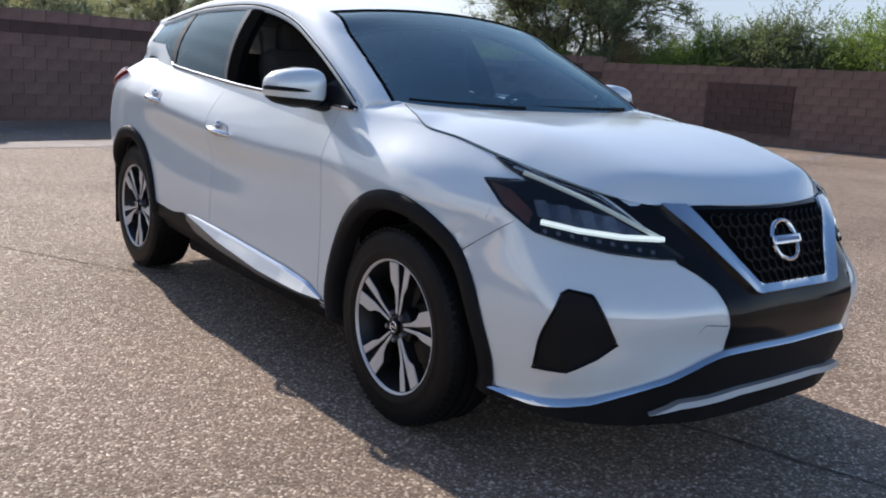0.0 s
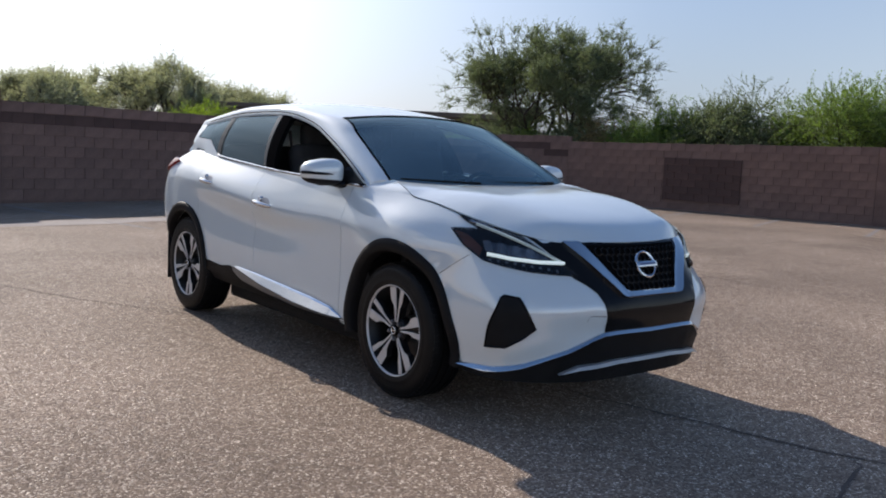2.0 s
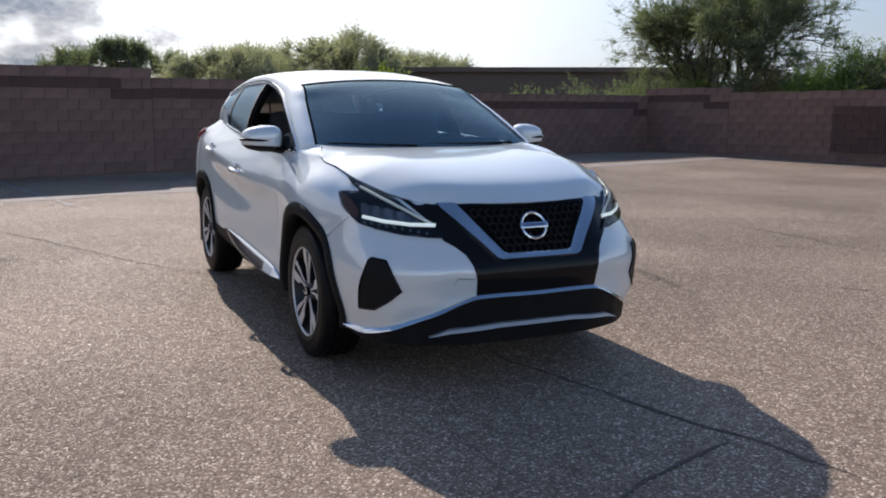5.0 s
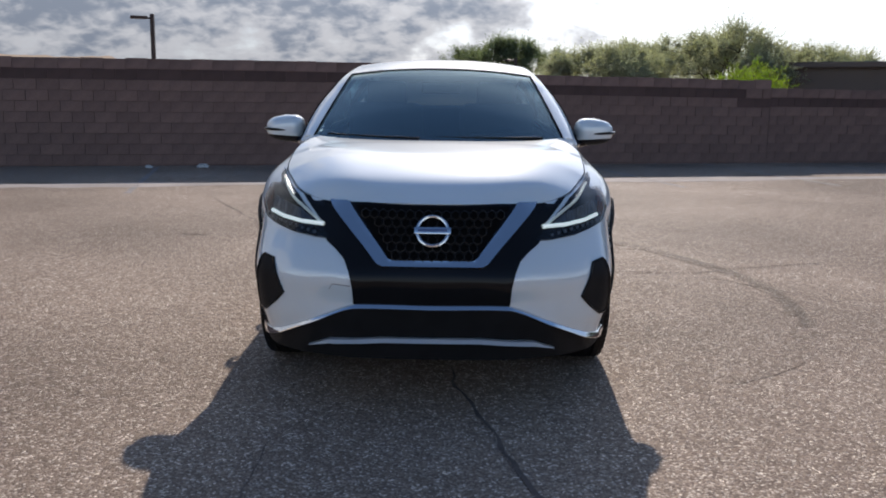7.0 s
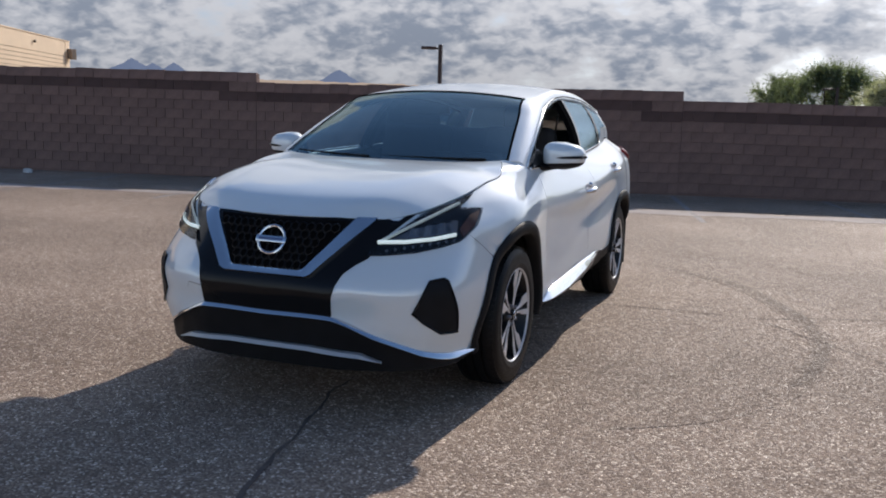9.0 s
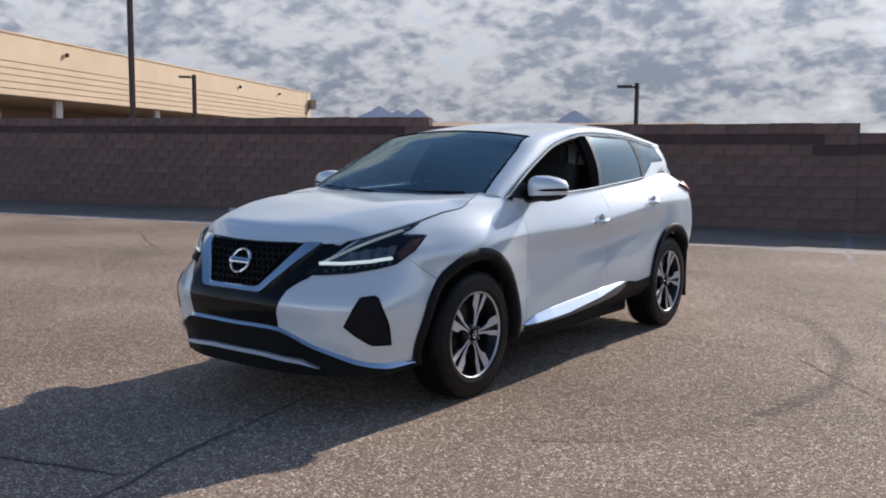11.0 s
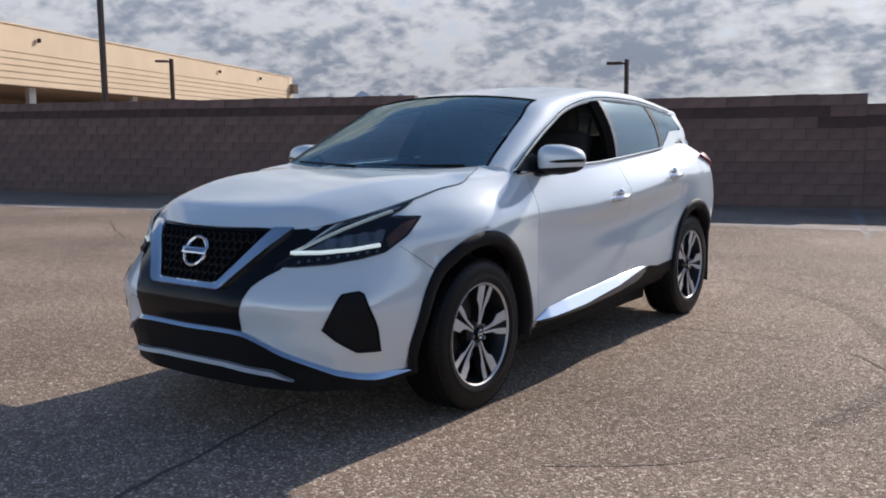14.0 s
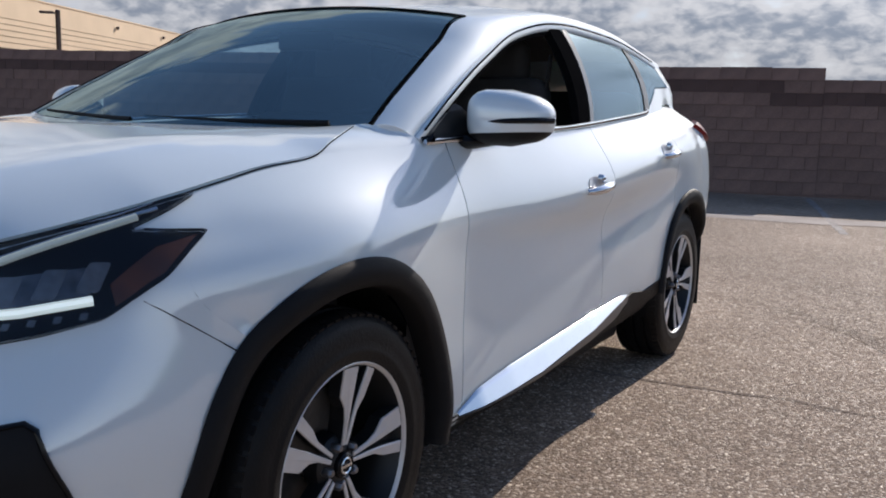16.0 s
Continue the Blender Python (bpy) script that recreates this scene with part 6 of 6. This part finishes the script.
def cabin():
    """What shows through the glass and the open windows."""
    # floor, firewall, and an unseen block added to stop light behind the grille
    tub = merge(box_bm(1.46, 1.9, 0.06, (0, 1.5, 0.31)), box_bm(1.0, 4.1, 0.06, (0, 1.45, 0.30)), box_bm(0.84, 0.80, 0.44, (0, -0.30, 0.55)), box_bm(1.36, 0.05, 0.75, (0, 0.18, 0.65)))
    part("floor_pan", tub, CABIN, car)
    dash = box_bm(1.36, 0.50, 0.24, (0, 0.46, 0.97), 0.07, 4)
    d = part("dashboard", dash, CABIN, car, "dark dashboard")
    part("instrument_hood", box_bm(0.40, 0.22, 0.10, (0.37, 0.60, 1.10), 0.04, 3), CABIN, d)
    part("centre_screen", box_bm(0.26, 0.03, 0.15, (0, 0.70, 1.03), 0.01, 2, Matrix.Rotation(radians(-15), 4, "X")), BLACK_GLOSS, d)
    wheel_ring = tube([(0.37 + 0.185 * math.cos(a), 0.80 + 0.06 * math.sin(a), 0.985 + 0.175 * math.sin(a)) for a in np.linspace(0, 2 * math.pi, 36, endpoint=False)], 0.015, 8, closed=True)
    sw = part("steering_wheel", wheel_ring, CABIN, car, "dark steering wheel")
    part("steering_hub", box_bm(0.20, 0.05, 0.12, (0.37, 0.79, 0.975), 0.03, 3), CABIN, sw)
    for sx in (-1, 1):
        part("steering_spoke", tube([(0.37, 0.79, 0.975), (0.37 + sx * 0.18, 0.80, 0.985)], 0.014, 8), CABIN, sw)
    for x in (-0.37, 0.37):
        base = box_bm(0.50, 0.52, 0.20, (x, 1.28, 0.62), 0.06, 3)
        s = part("front_seat", base, SEAT, car, "charcoal front seat")
        back = box_bm(0.50, 0.15, 0.66, (0, 0, 0.33), 0.06, 3)
        back.transform(Matrix.Translation((x, 1.52, 0.68)) @ Matrix.Rotation(radians(-17), 4, "X"))
        part("seat_back", back, SEAT, s)
        head = box_bm(0.27, 0.11, 0.18, (x, 1.755, 1.375), 0.045, 3)
        part("head_restraint", head, SEAT, s)
        for k in (-0.06, 0.06):
            part("restraint_rod", tube([(x + k, 1.725, 1.22), (x + k, 1.75, 1.34)], 0.006, 6), BRAKE, s)
    bench = merge(box_bm(1.32, 0.5, 0.2, (0, 2.35, 0.62), 0.06, 3), box_bm(1.32, 0.15, 0.64, (0, 2.66, 0.98), 0.06, 3, Matrix.Rotation(radians(-18), 4, "X")))
    part("rear_bench", bench, SEAT, car, "charcoal rear seat")
    # roof lining and inner door skins
    rows = []
    for w in np.linspace(0, 1, 14):
        e = spline(RAIL, np.array([3.05 + w * 3.9]))[0] - np.array([0.0, 0, 0.035])
        c = spline(ROOF_MID, np.array([0.05 + w * 3.9]))[0] - np.array([0, 0, 0.045])
        q = np.linspace(0, 1, 8)[:, None]
        rows.append(c + (e - c) * np.concatenate([q, q**2, q**2.6], 1))
    part("headliner", sheet(whole(np.array(rows).transpose(1, 0, 2))), LINER, car, "grey roof lining")
    both("door_card", lambda: skin(6.6, 11.5, 1.0, 5.0, -0.05, 60, 12), CABIN, car)
    part("interior_mirror", box_bm(0.23, 0.03, 0.065, (0, 0.99, 1.40), 0.012, 3), CABIN, car)
    part("rear_shelf", box_bm(1.3, 0.9, 0.03, (0, 3.15, 1.05)), CABIN, car)
    both("seat_belt", lambda: tube([(0.62, 1.70, 1.40), (0.60, 1.66, 1.1), (0.56, 1.52, 0.7)], 0.02, 6, squash=(0.2, 1.0)), SEAT, car)
    # cowl and wipers
    P = []
    for k in np.linspace(-1, 1, 41):
        x, y, z = 0.64 * k, 0.215 + 0.125 * k * k, 1.090 + 0.014 * k * k
        P.append([(x, y - 0.02, z - 0.012), (x, y + 0.035, z - 0.004), (x * 0.985, y + 0.055, z + 0.010)])
    part("cowl", sheet(np.array(P)), BLACK_MATT, car, "black plastic cowl")
    for x0, x1, dy in ((0.56, -0.06, 0.0), (-0.10, -0.60, 0.0)):
        arm = []
        for f in np.linspace(0, 1, 12):
            x = x0 + (x1 - x0) * f
            arm.append((x, 0.262 + 0.13 * (x / 0.7) ** 2 + 0.02 * f, 1.113 + 0.014 * (x / 0.7) ** 2 + 0.010 * f))
        part("wiper", tube(arm, [0.008 - 0.004 * f for f in np.linspace(0, 1, 12)], 6), BLACK_MATT, car, "black wiper")
    for sx in (-1, 1):
        pts = [tuple((hood_edge(r) + np.array([0.004, 0, -0.001])) * np.array([sx, 1, 1])) for r in np.linspace(0.10, 0.985, 80)]
        part("hood_gap", tube(pts, 0.0018, 6), GRILLE_BLACK, HOOD)
    # dark border of the windshield
    for sx in (-1, 1):
        pts = [tuple(p * np.array([sx, 1, 1]) + np.array([-sx * 0.008, -0.004, 0.004])) for p in spline(RAIL, np.linspace(0, 3, 30))]
        part("windshield_seal", tube(pts, 0.0045, 8, squash=(1, 0.5)), GRILLE_BLACK, SCREEN)
    top = []
    for k in np.linspace(-1, 1, 31):
        e = spline(RAIL, np.array([3.0]))[0]
        c = np.array([0, 1.055, 1.518])
        top.append(tuple(c + (np.array([e[0], e[1], e[2]]) - c) * np.array([1, k * k, abs(k) ** 2.2]) * np.array([k, 1, 1]) + np.array([0, -0.004, 0.002])))
    part("windshield_seal", tube(top, 0.006, 8, squash=(1, 0.5)), GRILLE_BLACK, SCREEN)


def to_size(ob):
    """Brings a drawn part to the true length, width and height of the car."""
    n = len(ob.data.vertices)
    co = np.empty(n * 3)
    ob.data.vertices.foreach_get("co", co)
    co = co.reshape(-1, 3)
    x, y, z = co.T
    # the bumper's corners: crease, hollow below it, lip that flares out over the chrome strip
    deep = np.interp(z, CREASE_Z, CREASE_Y) * np.interp(abs(x), [0.30, 0.40], [0, 1]) * np.interp(y, [-0.60, -0.38], [1, 0])
    y = y + deep
    co = np.stack([x * 1.06, np.interp(y, DRAWN, TRUE), z * np.interp(y, [0, 1.5], [1.055, 1.03])], 1)
    ob.data.vertices.foreach_set("co", co.ravel())
    ob.data.update()


CREASE_Z = np.linspace(0.33, 0.75, 43)
CREASE_Y = np.convolve(np.pad(np.interp(CREASE_Z, [0.33, 0.40, 0.505, 0.615, 0.75], [0, -0.013, 0.013, -0.013, 0]), 3, mode="edge"), np.ones(7) / 7, "valid")
DRAWN = [-1.05, -0.5, 0, 0.5, 1.1, 1.5, 2.45, 2.99, 3.47, 3.9]
TRUE = [-1.098, -0.535, 0, 0.455, 1.06, 1.45, 2.385, 2.825, 3.295, 3.715]
nose()
headlamps()
flanks()
mirrors()
cabin()
for piece in car.children_recursive:
    to_size(piece)
part("underbody_panel", box_bm(1.50, 1.86, 0.11, (0, 1.43, 0.235), 0.03), BLACK_MATT, car, "black underbody panel")
part("rear_subframe", box_bm(1.24, 0.80, 0.14, (0, 2.72, 0.275), 0.04), BLACK_MATT, car)
part("muffler", box_bm(0.36, 0.42, 0.16, (0.42, 2.50, 0.265), 0.06), BRAKE, car, "dull metal muffler")
for y in (0.0, 2.825):
    wheel(pose(0.785, y, 0.374), radians(14 if y == 0 else 20))
    wheel(pose(-0.785, y, 0.374, 0, 0, 180), radians(6 if y == 0 else 30))


# ---- block walls: core slabs, then the single blocks ----
def block_mesh():
    bm = box_bm(1, 1, 1)
    bm.transform(Matrix.Diagonal((0.3945, 0.10, 0.1945, 1)))
    bmesh.ops.bevel(bm, geom=bm.edges[:], offset=0.003, segments=1, affect="EDGES")
    me = bpy.data.meshes.new("block")
    bm.to_mesh(me)
    bm.free()
    return me


BLOCK_MESHES = {}
for key, mat in (("block", BLOCK), ("band", BAND), ("cap", CAP)):
    BLOCK_MESHES[key] = block_mesh()
    BLOCK_MESHES[key].materials.append(mat)


def block_wall(name, a, b, z_a, z_b, face, label, as_parts=True, dark=None, courses=12, band_next=True):
    """A wall from a to b whose face looks along face; z_a and z_b: height of its top at both ends."""
    a, b = Vector((*a, 0)), Vector((*b, 0))
    d = (b - a).normalized()
    length = (b - a).length
    n = Vector((*face, 0)).normalized()
    slope = (z_b - z_a) / length
    bm = bmesh.new()
    v = []
    for p, z in ((a, z_a), (b, z_b)):
        for off, zz in ((-0.009, -0.2), (-0.009, z - 0.02), (-0.19, z - 0.02), (-0.19, -0.2)):
            q = p + n * off
            v.append(bm.verts.new((q.x, q.y, zz)))
    for i in range(4):
        bm.faces.new((v[i], v[(i + 1) % 4], v[4 + (i + 1) % 4], v[4 + i]))
    bm.faces.new(v[:4][::-1]), bm.faces.new(v[4:])
    bmesh.ops.recalc_face_normals(bm, faces=bm.faces[:])
    wall = tagged(link(name, bm, MORTAR, smooth=False), label, "wall", kind="structure")
    rng = random.Random(name)
    yaw = math.atan2(d.y, d.x)
    tilt = math.atan(slope)
    cols = int(round(length / 0.4))
    stride = length / cols
    rest = {}
    for c in range(courses):
        off = 0.0 if c % 2 == 0 else -0.5
        k = cols + (1 if c % 2 else 0)
        for i in range(k):
            u0, u1 = max(0, (i + off) * stride), min(length, (i + 1 + off) * stride)
            u = (u0 + u1) / 2
            top = z_a + slope * u
            z = top - 0.1 - 0.2 * c
            if z < -0.08:
                continue
            end = band_next and length - u < 0.5
            kind = "cap" if c == 0 else "band" if band_next and (c == 1 and not end) or band_next and (c == 2 and length - u < 0.95) else "block"
            if dark and dark(u, z):
                kind = "band"
            shift = rng.uniform(-0.004, 0.004) - (0.006 if kind == "band" else 0.0)
            at = a + d * u + n * (shift - 0.045)
            lift = rng.uniform(-0.012, 0.008) if c == 0 else 0
            m = Matrix.Translation((at.x, at.y, z + lift)) @ Matrix.Rotation(yaw, 4, "Z") @ Matrix.Rotation(-tilt, 4, "Y") @ Matrix.Diagonal(((u1 - u0 - 0.0055) / 0.3945, 1, 1, 1))
            if as_parts:
                ob = new("block", BLOCK_MESHES[kind])
                ob.parent = wall
                ob.matrix_basis = m
            else:
                rest.setdefault(kind, []).append(m)
    for kind, ms in rest.items():
        src = BLOCK_MESHES[kind]
        co = np.array([tuple(v.co) + (1,) for v in src.vertices])
        faces = [tuple(p.vertices) for p in src.polygons]
        V, F = [], []
        for m in ms:
            o = len(V)
            V += (co @ np.array(m).T)[:, :3].tolist()
            F += [tuple(i + o for i in f) for f in faces]
        me = bpy.data.meshes.new("blockwork")
        me.from_pydata(V, [], F)
        me.materials.append(src.materials[0])
        ob = new("blockwork", me)
        ob.parent = wall
        ob["kind"] = "stuff"
    return wall


FACE = (OUTWARD.x, OUTWARD.y)
REAR = "brown concrete block wall with a dark band under the cap"
for i, (x0, x1, z0, z1, parts) in enumerate(((-46, -21.41, 2.50, 2.50, False), (-21.41, -8.38, 2.285, 2.212, True), (-8.38, 0.085, 2.015, 2.03, True), (0.085, 7.09, 1.852, 1.82, True), (7.09, 14.86, 1.646, 1.643, True))):
    block_wall("wall_rear_%d" % (i + 1), (x0, wall_y(x0)), (x1, wall_y(x1)), z0, z1, FACE, REAR, parts)


def side_x_at(y):
    return 18.664 - WALL_SLOPE * y


FACE_SIDE = (-AXIS.x, -AXIS.y)
PLAIN = "plain brown concrete block wall"
for i, (y0, y1, z0, z1, label, parts, band) in enumerate(((17.1, 14.28, 1.84, 1.874, REAR, True, True), (14.28, 6.16, 1.714, 1.847, PLAIN + " with a dark infilled panel", True, False), (6.16, -14.0, 1.85, 1.87, PLAIN, False, False))):
    block_wall("wall_side_%d" % (i + 1), (side_x_at(y0), y0), (side_x_at(y1), y1), z0, z1, FACE_SIDE, label, parts, band_next=band)


def infill():
    """Dark blocked-up rectangle in the side wall, in courses of its own."""
    foot = Vector((side_x_at(10.305), 10.305, 0))
    turn = Matrix.Translation(foot) @ Matrix.Rotation(math.atan2(AXIS.x, -AXIS.y), 4, "Z")
    core = box_bm(2.12, 0.02, 1.13, (0, -0.018, 0.82))
    core.transform(turn)
    p = tagged(link("wall_infill", core, MORTAR, smooth=False), "dark brown blocked-up rectangle in the wall", "wall panel", kind="structure")
    for c in range(6):
        edges = [-1.06] + [e for e in (-1.06 + 0.2 * (c % 2) + 0.4 * k for k in range(7)) if -0.96 < e < 0.96] + [1.06]
        for x0, x1 in zip(edges, edges[1:]):
            ob = new("block", BLOCK_MESHES["band"])
            ob.parent = p
            ob.matrix_basis = turn @ Matrix.Translation(((x0 + x1) / 2, 0.006, 0.35 + 0.188 * c)) @ Matrix.Diagonal(((x1 - x0 - 0.0055) / 0.3945, 1, 0.94, 1))


infill()
